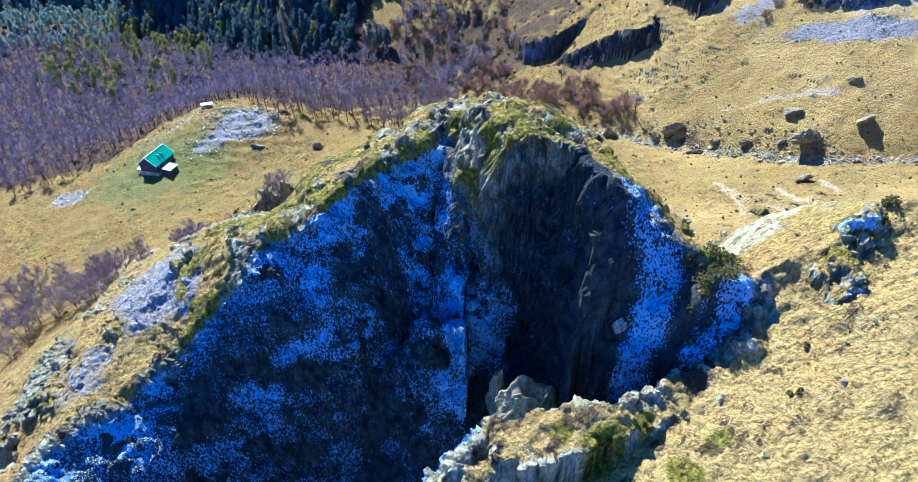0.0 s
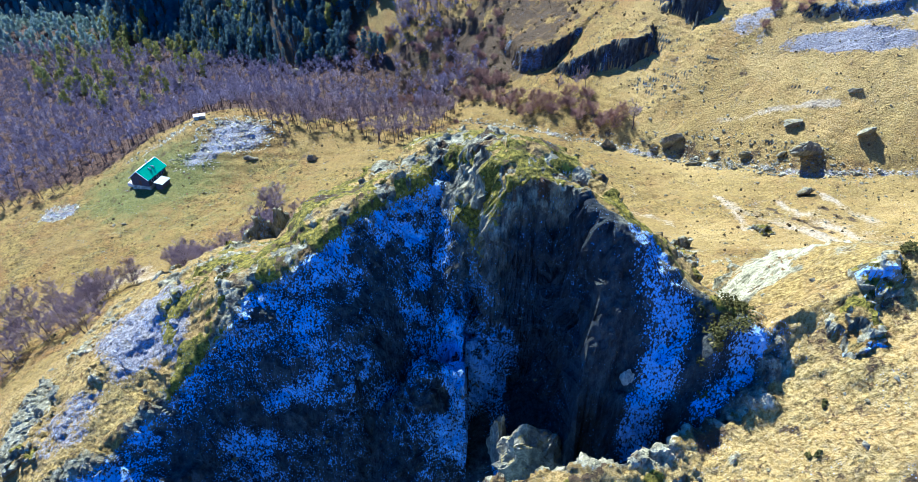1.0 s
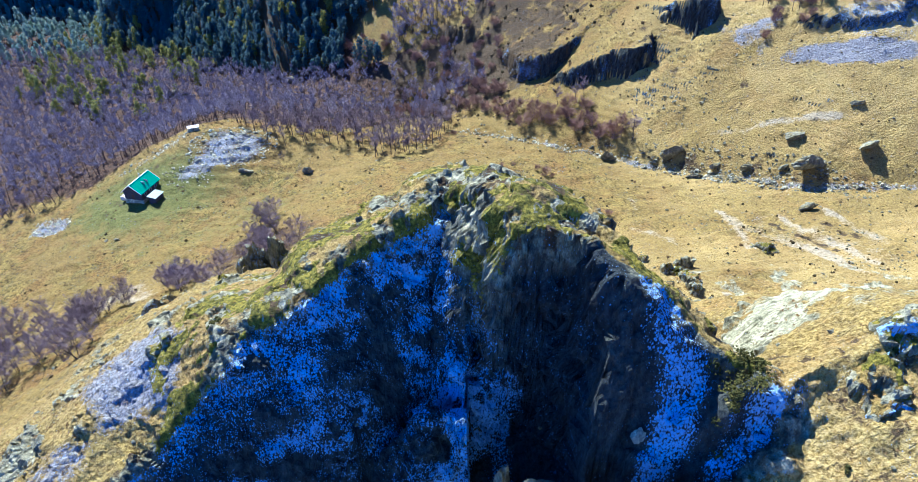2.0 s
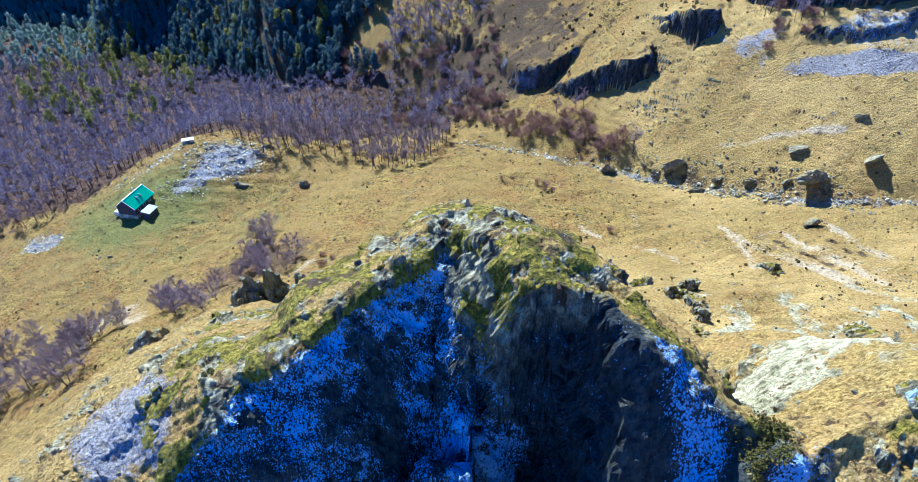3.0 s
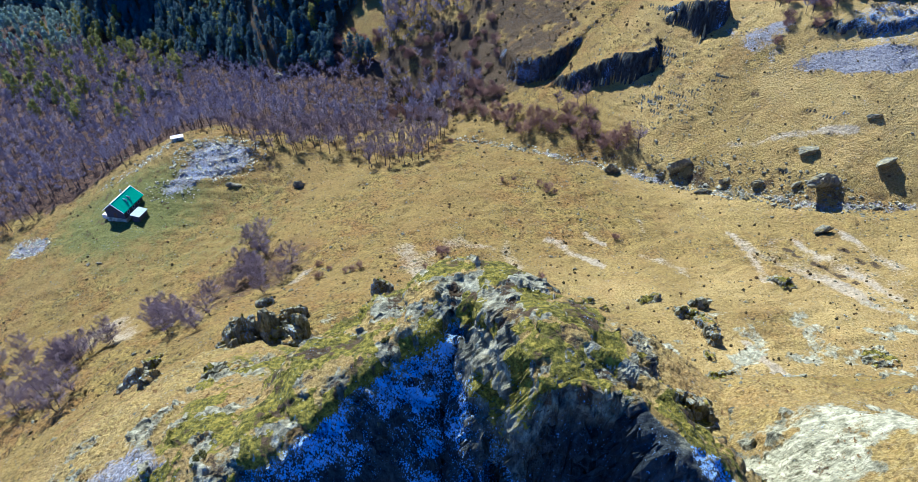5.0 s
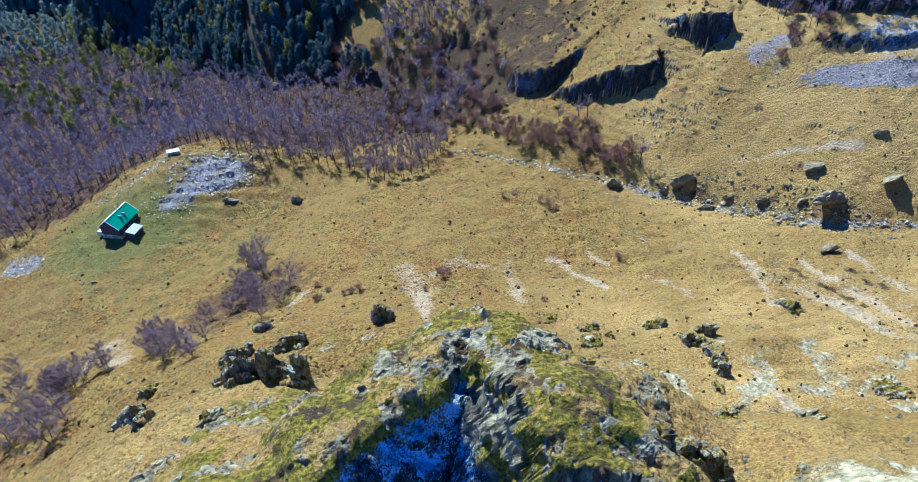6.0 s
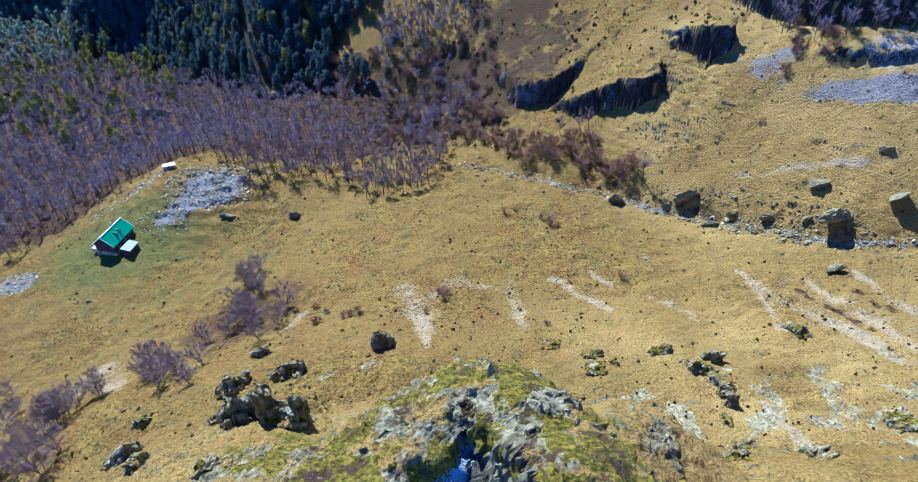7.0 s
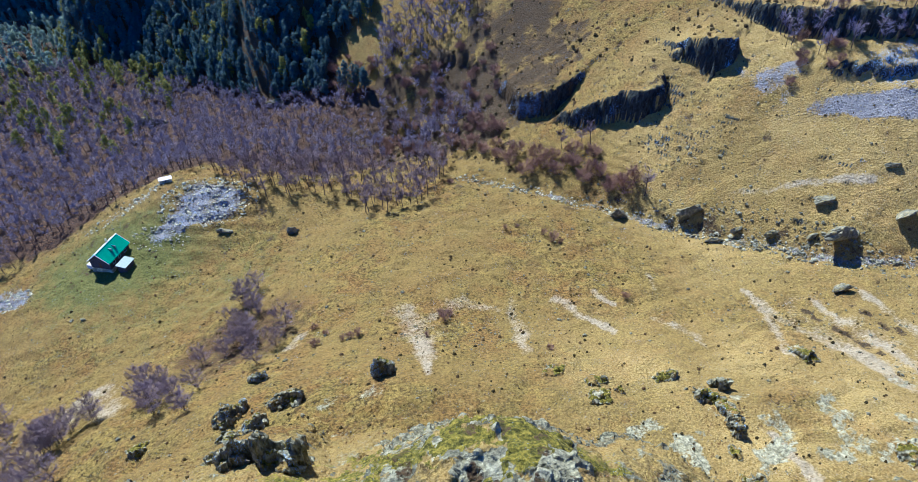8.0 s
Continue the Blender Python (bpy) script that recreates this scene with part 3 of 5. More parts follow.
def build_crag():
    xs = steps((-98, -52, 0.35, 0.35), (-52, 34, 0.2, 0.2), (34, 92, 0.35, 0.35))
    ys = steps((14, 30, 0.35, 0.35), (30, 82, 0.17, 0.17), (82, 150, 0.35, 0.35))
    px, py = np.meshgrid(xs, ys, indexing="ij")
    c, d, zr, fall = crag(px, py)
    v = valley(px, py)
    gx, gy = np.gradient(c, xs, ys)
    steep = np.hypot(gx, gy)
    wall = smooth(0.0, 2.0, d)
    rocky = np.maximum(smooth(1.1, 2.2, steep), 0.9 * np.exp(-(d / 2.2) ** 2) * smooth(-0.25, 0.25, fbm(px, py, 7, 3, 71)))
    outc = smooth(0.12, 0.36, fbm(px, py, 8, 5, 73, gain=0.6) + 0.16 * smooth(-10, -20, px)) * smooth(-60, -8, d) * (d < 0) * smooth(-75, -50, px) * smooth(33, 26, px) * smooth(32, 46, py)
    top = smooth(-28, -18, d) * (d < 0) * smooth(-34, -22, px) * smooth(27, 19, px) * smooth(52, 56, py) * smooth(-0.08, 0.2, fbm(px, py, 3.2, 5, 74, gain=0.65))
    slab = blob(px, py, 43, 66, 18, 9, 5) * (d < 0) * smooth(-0.5, 0.0, fbm(px, py, 5, 4, 76))
    rim = np.exp(-(d / 2.5) ** 2) * smooth(-0.1, 0.3, fbm(px, py, 6, 3, 75))
    rocky = np.maximum.reduce([rocky, 0.85 * outc, 0.85 * top, 0.8 * slab, 0.75 * rim])
    mossy = np.where(d < np.where(fall > 3.5, 0.0, 0.8), 0.95 * smooth(-0.08, 0.12, fbm(px, py, 3.0, 5, 95, gain=0.65)) * np.maximum(smooth(-30, -12, d), 0.9 * smooth(-45, -20, d) * smooth(-8, -16, px)) * smooth(-44, -32, px) * smooth(33, 25, px) * smooth(46, 52, py), 0.0)
    rocky = rocky * (1 - 0.75 * blob(px, py, 21.5, 51, 6, 7))
    frost = np.maximum(blob(px, py, -41, 65.5, 9.5, 7.5, -30), 0.7 * blob(px, py, -48, 54, 6, 5, 30))
    rocky = rocky * (1 - 0.6 * frost * (d < 0))
    # relief along the surface normal
    norm = np.sqrt(1 + steep ** 2)
    nx_, ny_, nz_ = -gx / norm, -gy / norm, 1 / norm
    tilt = c + 0.5 * px + 0.25 * py
    rel = fbm(px, py, 8, 4, 81, z=c, ridged=True) * 1.1 + blocks(px + 0.4 * c, py, tilt, 3.4, 82) * 0.75 + blocks(px + 0.4 * c, py, tilt, 1.25, 86) * 0.48 + fbm(px, py, 0.9, 2, 85, z=c, ridged=True) * 0.18
    rel = rel * (1 - 0.7 * slab) * (1 - 0.62 * top) * (1 - 0.45 * smooth(1.0, 3.0, d) * smooth(4.5, 3.0, fall))
    tus = fbm(px, py, 0.9, 3, 88) * 0.3 + np.maximum(fbm(px, py, 3.0, 3, 89), 0) * 0.4
    disp = (rocky * rel + (1 - rocky) * tus + 0.16 * wall * fbm(px, py, 0.7, 2, 87, z=c)) * (1 - 0.65 * mossy) + 0.25 * mossy
    x2, y2, z2 = px + nx_ * disp, py + ny_ * disp, c + nz_ * disp
    # the buttress wall leans out over the chasm
    under = np.clip(zr - c, 0, 40) * smooth(3.5, 5.0, fall) * (d > 0) * (px < 18) * (px > 1)
    y2 = y2 + 0.22 * under
    masks = cover_masks(px, py, z2, d, True)
    n2 = fbm(px, py, 9, 4, 91)
    north = (d > 0.5).astype(float)
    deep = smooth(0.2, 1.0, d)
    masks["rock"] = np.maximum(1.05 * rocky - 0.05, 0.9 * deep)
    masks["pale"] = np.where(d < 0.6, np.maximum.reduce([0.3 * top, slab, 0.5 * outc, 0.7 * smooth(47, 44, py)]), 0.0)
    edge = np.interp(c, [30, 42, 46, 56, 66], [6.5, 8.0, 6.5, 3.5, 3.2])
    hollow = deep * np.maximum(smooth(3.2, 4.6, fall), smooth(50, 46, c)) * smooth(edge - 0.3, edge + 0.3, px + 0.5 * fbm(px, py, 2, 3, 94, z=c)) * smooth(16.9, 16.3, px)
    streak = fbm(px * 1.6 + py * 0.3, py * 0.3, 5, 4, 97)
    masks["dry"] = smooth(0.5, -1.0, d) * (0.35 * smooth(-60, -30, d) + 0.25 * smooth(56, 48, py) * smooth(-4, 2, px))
    # the chasm wall's shade is painted into the rock, deepest in the hollow
    masks["shade_tone"] = deep * np.clip(0.97 * hollow + 0.92 * smooth(0.6, 2.0, d), 0, 1)
    masks["moss"] = mossy
    masks["heath"] = masks["heath"] + 0.55 * (d < 0.4) * smooth(0.1, 0.35, fbm(px, py, 1.8, 4, 99)) * smooth(-30, -6, d)
    for mx, my, ra, rb in ((14, 38, 3.0, 1.6), (10, 38.8, 1.6, 1.2), (18, 39.6, 1.4, 1.0), (21, 34.5, 1.6, 2.4), (24, 36.5, 2.0, 1.0), (16, 33, 1.2, 0.9)):
        masks["moss"] = np.maximum(masks["moss"], 0.85 * blob(px, py, mx, my, ra, rb, 20) * (d < 0.3))
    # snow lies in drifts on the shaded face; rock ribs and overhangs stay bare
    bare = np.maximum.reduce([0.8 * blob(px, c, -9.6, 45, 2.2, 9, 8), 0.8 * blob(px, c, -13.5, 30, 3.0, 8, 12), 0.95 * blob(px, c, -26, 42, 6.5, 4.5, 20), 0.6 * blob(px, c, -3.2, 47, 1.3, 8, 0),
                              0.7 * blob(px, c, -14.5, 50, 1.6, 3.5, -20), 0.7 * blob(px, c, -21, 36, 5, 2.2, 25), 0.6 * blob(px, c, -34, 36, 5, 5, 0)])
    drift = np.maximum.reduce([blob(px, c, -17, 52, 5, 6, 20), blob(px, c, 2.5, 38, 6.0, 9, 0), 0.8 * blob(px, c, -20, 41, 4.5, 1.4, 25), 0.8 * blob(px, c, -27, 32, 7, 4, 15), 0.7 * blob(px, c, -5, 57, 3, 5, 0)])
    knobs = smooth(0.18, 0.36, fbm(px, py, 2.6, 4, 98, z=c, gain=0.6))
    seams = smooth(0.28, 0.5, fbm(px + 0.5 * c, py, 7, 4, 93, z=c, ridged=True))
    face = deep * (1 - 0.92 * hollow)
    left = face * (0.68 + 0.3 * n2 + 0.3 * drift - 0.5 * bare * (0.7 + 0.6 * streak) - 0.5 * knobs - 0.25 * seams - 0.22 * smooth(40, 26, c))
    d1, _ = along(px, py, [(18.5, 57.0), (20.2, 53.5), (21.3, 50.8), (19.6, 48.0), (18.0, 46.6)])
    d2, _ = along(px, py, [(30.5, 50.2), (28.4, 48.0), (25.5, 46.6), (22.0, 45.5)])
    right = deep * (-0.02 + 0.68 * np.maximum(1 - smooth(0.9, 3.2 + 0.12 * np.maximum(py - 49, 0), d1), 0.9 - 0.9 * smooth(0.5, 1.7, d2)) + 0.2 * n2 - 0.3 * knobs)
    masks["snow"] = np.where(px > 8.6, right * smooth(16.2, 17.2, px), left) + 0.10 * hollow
    rib = blob(px, py, 2.5, 70, 3.0, 9.5, 12) * (d > 0) * (c > 46)
    masks["snow"], masks["shade_tone"] = masks["snow"] * (1 - rib), masks["shade_tone"] * (1 - rib)
    masks["pale"] = np.maximum(masks["pale"], 0.3 * rib)
    masks["moss"] = np.maximum(masks["moss"], rib * 0.9 * smooth(-0.15, 0.15, fbm(px, py, 4, 4, 96, z=c)))
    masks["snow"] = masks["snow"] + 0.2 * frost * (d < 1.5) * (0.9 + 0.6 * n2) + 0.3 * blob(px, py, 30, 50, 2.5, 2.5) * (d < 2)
    masks["bed"] = np.maximum(masks["bed"], 0.75 * frost * (d < 1.0))
    masks["rock"] = masks["rock"] * (1 - 0.6 * frost)
    for mx, my, ra, rb, turn in ((-14.5, 81, 3.6, 2.2, 10), (-9, 84.5, 3.2, 1.6, 0), (3, 82, 1.6, 4.0, 0), (-23, 70, 4, 1.8, 15), (9.5, 72, 2.4, 3.0, 0), (-33, 71, 3.5, 2, 20), (12, 67, 2, 2, 0)):
        masks["moss"] = np.maximum(masks["moss"], 0.95 * blob(px, py, mx, my, ra, rb, turn) * (d < 0.3))
    masks["heath"] = masks["heath"] * (1 - blob(px, py, 27.8, 49, 6, 5)) * (1 - 0.8 * frost)
    keep = (c > v - 1.2)
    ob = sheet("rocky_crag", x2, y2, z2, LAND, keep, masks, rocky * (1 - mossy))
    return tagged(ob, "steep rocky crag with mossy crest and snow-dusted shaded face", "crag", kind="structure")


build_ground()
build_crag()
# ---- materials of the things ----
def rock_material(name, mossy=0.5, tone=1.0, cold=0.0):
    n = Nodes(name, 0.92)
    a, b = n.noise(0.8, 6, 0.7, squash=(1, 1, 0.6)), n.noise(3.2, 4, 0.7)
    col = n.ramp(a, (0.28, (0.04 * tone, 0.042 * tone, 0.038 * tone)), (0.5, (0.165 * tone, 0.165 * tone, 0.105 * tone)), (0.72, (0.43 * tone, 0.41 * tone, 0.25 * tone)))
    col = n.mix(n.ramp(b, (0.35, 0.5), (0.5, 0.0)), col, (0.03, 0.03, 0.028))
    lich = n.math("MULTIPLY", n.ramp(n.noise(1.1, 4, 0.7), (0.5, 0.0), (0.6, 1.0)), n.ramp(n.up(), (0.1, 0.0), (0.6, 1.0)))
    col = n.mix(n.math("MULTIPLY", lich, mossy), col, (0.24, 0.20, 0.05))
    if cold:
        dust = n.ramp(n.math("ADD", n.noise(1.6, 4, 0.75), n.math("MULTIPLY", n.up(), 0.25)), (0.60, 0.0), (0.70, 1.0))
        col = n.mix(n.math("MULTIPLY", dust, cold), col, (0.78, 0.79, 0.8))
    return n.done(col, n.math("ADD", a, n.math("MULTIPLY", b, 0.5)), 0.8, 0.4)


def bark_material(name, dark, light):
    n = Nodes(name, 0.9)
    a = n.noise(2.0, 4, 0.7, squash=(1, 1, 0.3))
    col = n.mix(n.ramp(n.random(), (0.0, 0.0), (1.0, 0.6)), n.ramp(a, (0.3, dark), (0.7, light)), light)
    return n.done(col)


def leaf_material(name, *tones):
    n = Nodes(name, 0.8)
    k = len(tones) - 1
    col = n.ramp(n.island(), *[(i / k, c) for i, c in enumerate(tones)])
    col = n.mix(n.ramp(n.noise(0.35, 3, 0.6), (0.35, 0.55), (0.65, 0.0)), col, tones[0])
    mat = n.done(col)
    thin, both = n.t.nodes.new("ShaderNodeBsdfTranslucent"), n.t.nodes.new("ShaderNodeMixShader")
    both.inputs[0].default_value = 0.4
    n.link(col, thin.inputs[0])
    n.link(n.bsdf.outputs[0], both.inputs[1])
    n.link(thin.outputs[0], both.inputs[2])
    n.link(both.outputs[0], n.t.nodes["Material Output"].inputs[0])
    return mat


def plain_material(name, color, rough=0.7, wear=0.25, scale=1.5, metal=0.0):
    n = Nodes(name, rough)
    n.bsdf.inputs["Metallic"].default_value = metal
    a = n.noise(scale, 5, 0.7)
    dark = tuple(c * (1 - wear) for c in color)
    light = tuple(min(0.9, c * (1 + wear)) for c in color)
    return n.done(n.ramp(a, (0.3, dark), (0.7, light)), a, 0.3, 0.02)


ROCK = rock_material("schist", 0.75, 1.05)
ROCK_SNOW = rock_material("mossy_schist", 0.9, 1.15, 0.0)
ROCK_DARK = rock_material("dark_schist", 0.5, 1.0)
STONE = rock_material("pale_stone", 0.05, 2.3)
BARK = bark_material("grey_bark", (0.035, 0.027, 0.024), (0.11, 0.085, 0.075))
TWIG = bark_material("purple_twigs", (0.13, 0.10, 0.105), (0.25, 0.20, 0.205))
# twigs of the far wood: distance haze put in as a lighter, bluer colour
HAZE_TWIG = bark_material("haze_grey_twigs", (0.15, 0.135, 0.175), (0.30, 0.275, 0.335))
RED_TWIG = bark_material("reddish_twigs", (0.15, 0.085, 0.055), (0.29, 0.185, 0.125))
# the blue haze over the shaded hill is mixed into these leaf tones
CONIFER = leaf_material("haze_blue_foliage", (0.045, 0.085, 0.105), (0.09, 0.15, 0.165), (0.19, 0.26, 0.19))
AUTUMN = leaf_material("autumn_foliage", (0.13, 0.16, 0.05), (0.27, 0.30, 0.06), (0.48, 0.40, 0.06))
# leaves far down the valley, paled and blued to carry the haze
HAZE_LEAF = leaf_material("haze_pale_foliage", (0.15, 0.23, 0.24), (0.28, 0.38, 0.34), (0.43, 0.50, 0.30))
JUNIPER = leaf_material("juniper_foliage", (0.05, 0.052, 0.01), (0.12, 0.12, 0.018), (0.22, 0.20, 0.03))
MOSS = leaf_material("moss_cushion", (0.05, 0.05, 0.006), (0.14, 0.125, 0.012), (0.26, 0.22, 0.025))
DRY = leaf_material("dry_grass_blades", (0.18, 0.115, 0.035), (0.38, 0.26, 0.09), (0.58, 0.44, 0.19))
HEATH = leaf_material("dark_heath", (0.05, 0.042, 0.012), (0.11, 0.085, 0.025), (0.20, 0.13, 0.05))


# ---- mesh makers ----
def cube_sphere(n):
    """A sphere of six n x n patches: vertices and quads."""
    lin = np.linspace(-1, 1, n + 1)
    seen, verts, faces = {}, [], []
    for axis in range(3):
        for sgn in (-1, 1):
            ids = {}
            for i in range(n + 1):
                for j in range(n + 1):
                    p = [0, 0, 0]
                    p[axis], p[(axis + 1) % 3], p[(axis + 2) % 3] = sgn, lin[i], lin[j]
                    key = tuple(round(c, 5) for c in p)
                    if key not in seen:
                        seen[key] = len(verts)
                        verts.append(p)
                    ids[i, j] = seen[key]
            for i in range(n):
                for j in range(n):
                    q = (ids[i, j], ids[i + 1, j], ids[i + 1, j + 1], ids[i, j + 1])
                    faces.append(q if sgn > 0 else q[::-1])
    v = np.array(verts, float)
    return v / np.linalg.norm(v, axis=1)[:, None] ** 0.85, faces


def rock_shape(seed, size, n=12, cuts=9, rough=0.22, taper=0.28):
    """An angular rock about its base centre: cut by planes, then broken up by noise."""
    rng = np.random.default_rng(seed)
    v, faces = cube_sphere(n)
    for _ in range(cuts):
        d = rng.normal(size=3)
        d[2] *= 0.7
        d /= np.linalg.norm(d)
        over = np.maximum(v @ d - rng.uniform(0.42, 0.8), 0)
        v = v - over[:, None] * d
    k = v + seed * 3.7
    bump = fbm(k[:, 0], k[:, 1], 0.9, 4, seed, z=k[:, 2], ridged=True) * rough + fbm(k[:, 0], k[:, 1], 0.3, 2, seed + 9, z=k[:, 2]) * rough * 0.4
    bump = bump + 0.10 * blocks(k[:, 0], k[:, 1], k[:, 2], 0.45, seed)
    v = v * (1 + bump[:, None])
    v[:, :2] *= (1 - taper * np.clip(v[:, 2:3] + 0.2, 0, 1))
    v = v * np.array(size) / 2
    v[:, 2] += size[2] * 0.32
    return v, faces


def boulder(name, x, y, size, seed, material, label, n=12, turn=0.0, sink=0.0, group=""):
    v, faces = rock_shape(seed, size, n, rough=0.26, taper=0.1)
    v[:, 2] *= np.clip(0.95 - 0.5 * v[:, 1] / (0.5 * size[1]), 0.4, 1.3)
    front = -0.16 * size[1] - 0.42 * v[:, 2]  # the sunless side is sheer and overhangs
    v[:, 1] = np.where(v[:, 1] < front, front + 0.12 * (v[:, 1] - front), v[:, 1])
    ob = part(name, v, faces, material, None, "", False)
    ob.matrix_world = Matrix.Translation(at(x, y, sink)) @ pose(0, 0, 0, 0, 0, turn * 0.5)
    return tagged(ob, label, "boulder" if name == "boulder" else "rock", group)


def tube(path, radii, sides, verts, faces):
    """Adds a tapered tube along a path."""
    start = len(verts)
    for i, (p, r) in enumerate(zip(path, radii)):
        d = (path[min(i + 1, len(path) - 1)] - path[max(i - 1, 0)]).normalized()
        a = d.orthogonal().normalized()
        b = d.cross(a)
        for k in range(sides):
            w = 2 * math.pi * k / sides
            verts.append(p + a * (r * math.cos(w)) + b * (r * math.sin(w)))
    for i in range(len(path) - 1):
        for k in range(sides):
            f = start + i * sides
            faces.append((f + k, f + (k + 1) % sides, f + sides + (k + 1) % sides, f + sides + k))


def spike(p, q, r, verts, faces):
    """A thin three-sided twig from p to q."""
    d = (q - p).normalized()
    a = d.orthogonal().normalized() * r
    b = d.cross(a)
    s = len(verts)
    verts += [p + a, p - a * 0.5 + b * 0.87, p - a * 0.5 - b * 0.87, q]
    faces += [(s, s + 1, s + 3), (s + 1, s + 2, s + 3), (s + 2, s, s + 3)]


def bare_tree_shape(seed, height, spread, stems=1, twigs=330, thick=0.028, limbs=11, low=0.3):
    """Trunk with limbs, and the fine twigs of a rounded crown, of a leafless tree."""
    rng = random.Random(seed)
    tv, tf, cv, cf = [], [], [], []
    tips = []
    centre = Vector((-0.06 * height, 0, height * (0.5 + 0.5 * low)))
    reach = Vector((spread, spread, height * (0.52 - 0.5 * low)))
    for s in range(stems):
        lean = Vector((rng.uniform(-1, 1), rng.uniform(-1, 1), 0)) * (0.06 if stems == 1 else 0.24) + Vector((-0.08, 0.02, 0))
        h = height * rng.uniform(0.82, 0.96)
        base = Vector((rng.uniform(-0.4, 0.4), rng.uniform(-0.4, 0.4), 0)) * (0 if stems == 1 else 1) + Vector((0, 0, -0.5))
        path, p = [], base
        for i in range(7):
            path.append(p.copy())
            p = p + (Vector((0, 0, 1)) + lean + Vector((rng.gauss(0, 0.08), rng.gauss(0, 0.08), 0))) * (h / 6.4)
        r0 = height * 0.0145 / (stems ** 0.6)
        tube(path, [r0 * (1 - i / 7.2) + 0.015 for i in range(7)], 5, tv, tf)
        for k in range(limbs):
            f = rng.uniform(low, 0.92)
            i = min(int(f * 6), 5)
            start = path[i].lerp(path[i + 1], f * 6 - i)
            ang = rng.uniform(0, 2 * math.pi)
            long = spread * rng.uniform(0.7, 1.05) * (1.15 - 0.55 * f)
            out = Vector((math.cos(ang), math.sin(ang), rng.uniform(0.35, 1.1))).normalized()
            mid = start + out * long * 0.5
            end = mid + (out + Vector((rng.gauss(0, 0.2), rng.gauss(0, 0.2), 0.4))).normalized() * long * 0.55
            tube([start, mid, end], [r0 * 0.42, r0 * 0.26, 0.014], 4, tv, tf)
            tips += [(start, mid), (mid, end), (mid, end), (mid, end)]
        tips += [(path[4], path[6])]
    for _ in range(twigs):
        a, b = rng.choice(tips)
        p = a.lerp(b, rng.uniform(0.1, 1.0))
        d = (b - a).normalized() * 0.5 + (p - centre).normalized() * 0.5 + Vector((rng.gauss(0, 0.7), rng.gauss(0, 0.7), rng.gauss(0.15, 0.6)))
        q = p + d.normalized() * spread * rng.uniform(0.2, 0.5)
        u = q - centre
        over = math.sqrt((u.x / reach.x) ** 2 + (u.y / reach.y) ** 2 + (u.z / reach.z) ** 2)
        if over > 1.12:
            q = centre + u * (rng.uniform(0.95, 1.12) / over)
        spike(p, q, thick, cv, cf)
    return tv, tf, cv, cf


def leaf_ball(rng, centre, radii, count, size, verts, faces):
    """Many small tilted leaf clumps in an uneven crown."""
    for _ in range(count):
        u = Vector((rng.gauss(0, 1), rng.gauss(0, 1), rng.gauss(0, 1))).normalized()
        r = rng.uniform(0.55, 1.0) * (0.8 + 0.35 * noise.noise(u * 1.7 + centre * 0.31))
        p = centre + Vector((u.x * radii[0], u.y * radii[1], u.z * radii[2])) * r
        a = Vector((rng.gauss(0, 1), rng.gauss(0, 1), rng.gauss(0, 0.6))).normalized() * size * rng.uniform(0.6, 1.3)
        b = a.orthogonal().normalized() * size * rng.uniform(0.5, 1.0)
        s = len(verts)
        verts += [p - a, p - b * 0.8 + a * 0.1, p + a, p + b + a * 0.1, p + a.cross(b).normalized() * size * 0.45]
        faces += [(s, s + 1, s + 4), (s + 1, s + 2, s + 4), (s + 2, s + 3, s + 4), (s + 3, s, s + 4)]


# ---- rocks on the slopes and by the stream: x, y, width, depth, height, turn ----
BOULDERS = [
    (57.5, 220, 8.0, 7, 8.5, 10), (78.6, 213, 8.6, 7, 9.0, 30), (84.7, 201.5, 4.6, 3.6, 3.2, 0), (91, 202, 4.6, 3.6, 4.0, 40), (99.5, 196.5, 3.8, 3.5, 5.4, 15),
    (108.5, 191, 3.3, 3, 3.2, 60), (115.5, 187.5, 11.0, 9, 10.0, 20), (114, 199, 6.5, 6, 5.0, 0), (132, 188.5, 7.4, 6, 5.0, 70), (107, 170, 4.6, 5.0, 6.0, 25),
    (133.2, 202.5, 4.4, 3, 2.8, 0), (-56.9, 227.5, 4.0, 4, 5.6, 12), (-82, 229, 4.6, 4, 3.8, 0), (-119, 192.8, 1.7, 1.6, 1.7, 0), (-91, 362, 17, 10, 10, 15), (-160, 357, 18, 9, 9, -10),
]
for k, (x, y, w, d, h, turn) in enumerate(BOULDERS):
    h *= 0.62
    big = w > 7
    boulder("boulder", x, y, (w * 1.25, d * 0.85, h), 100 + k, ROCK, "big grey lichen-covered boulder on the grass by the stream" if big else "grey weathered boulder on dry grass",
            14 if big else 9, turn, 0.12 * h, "boulders in the valley")

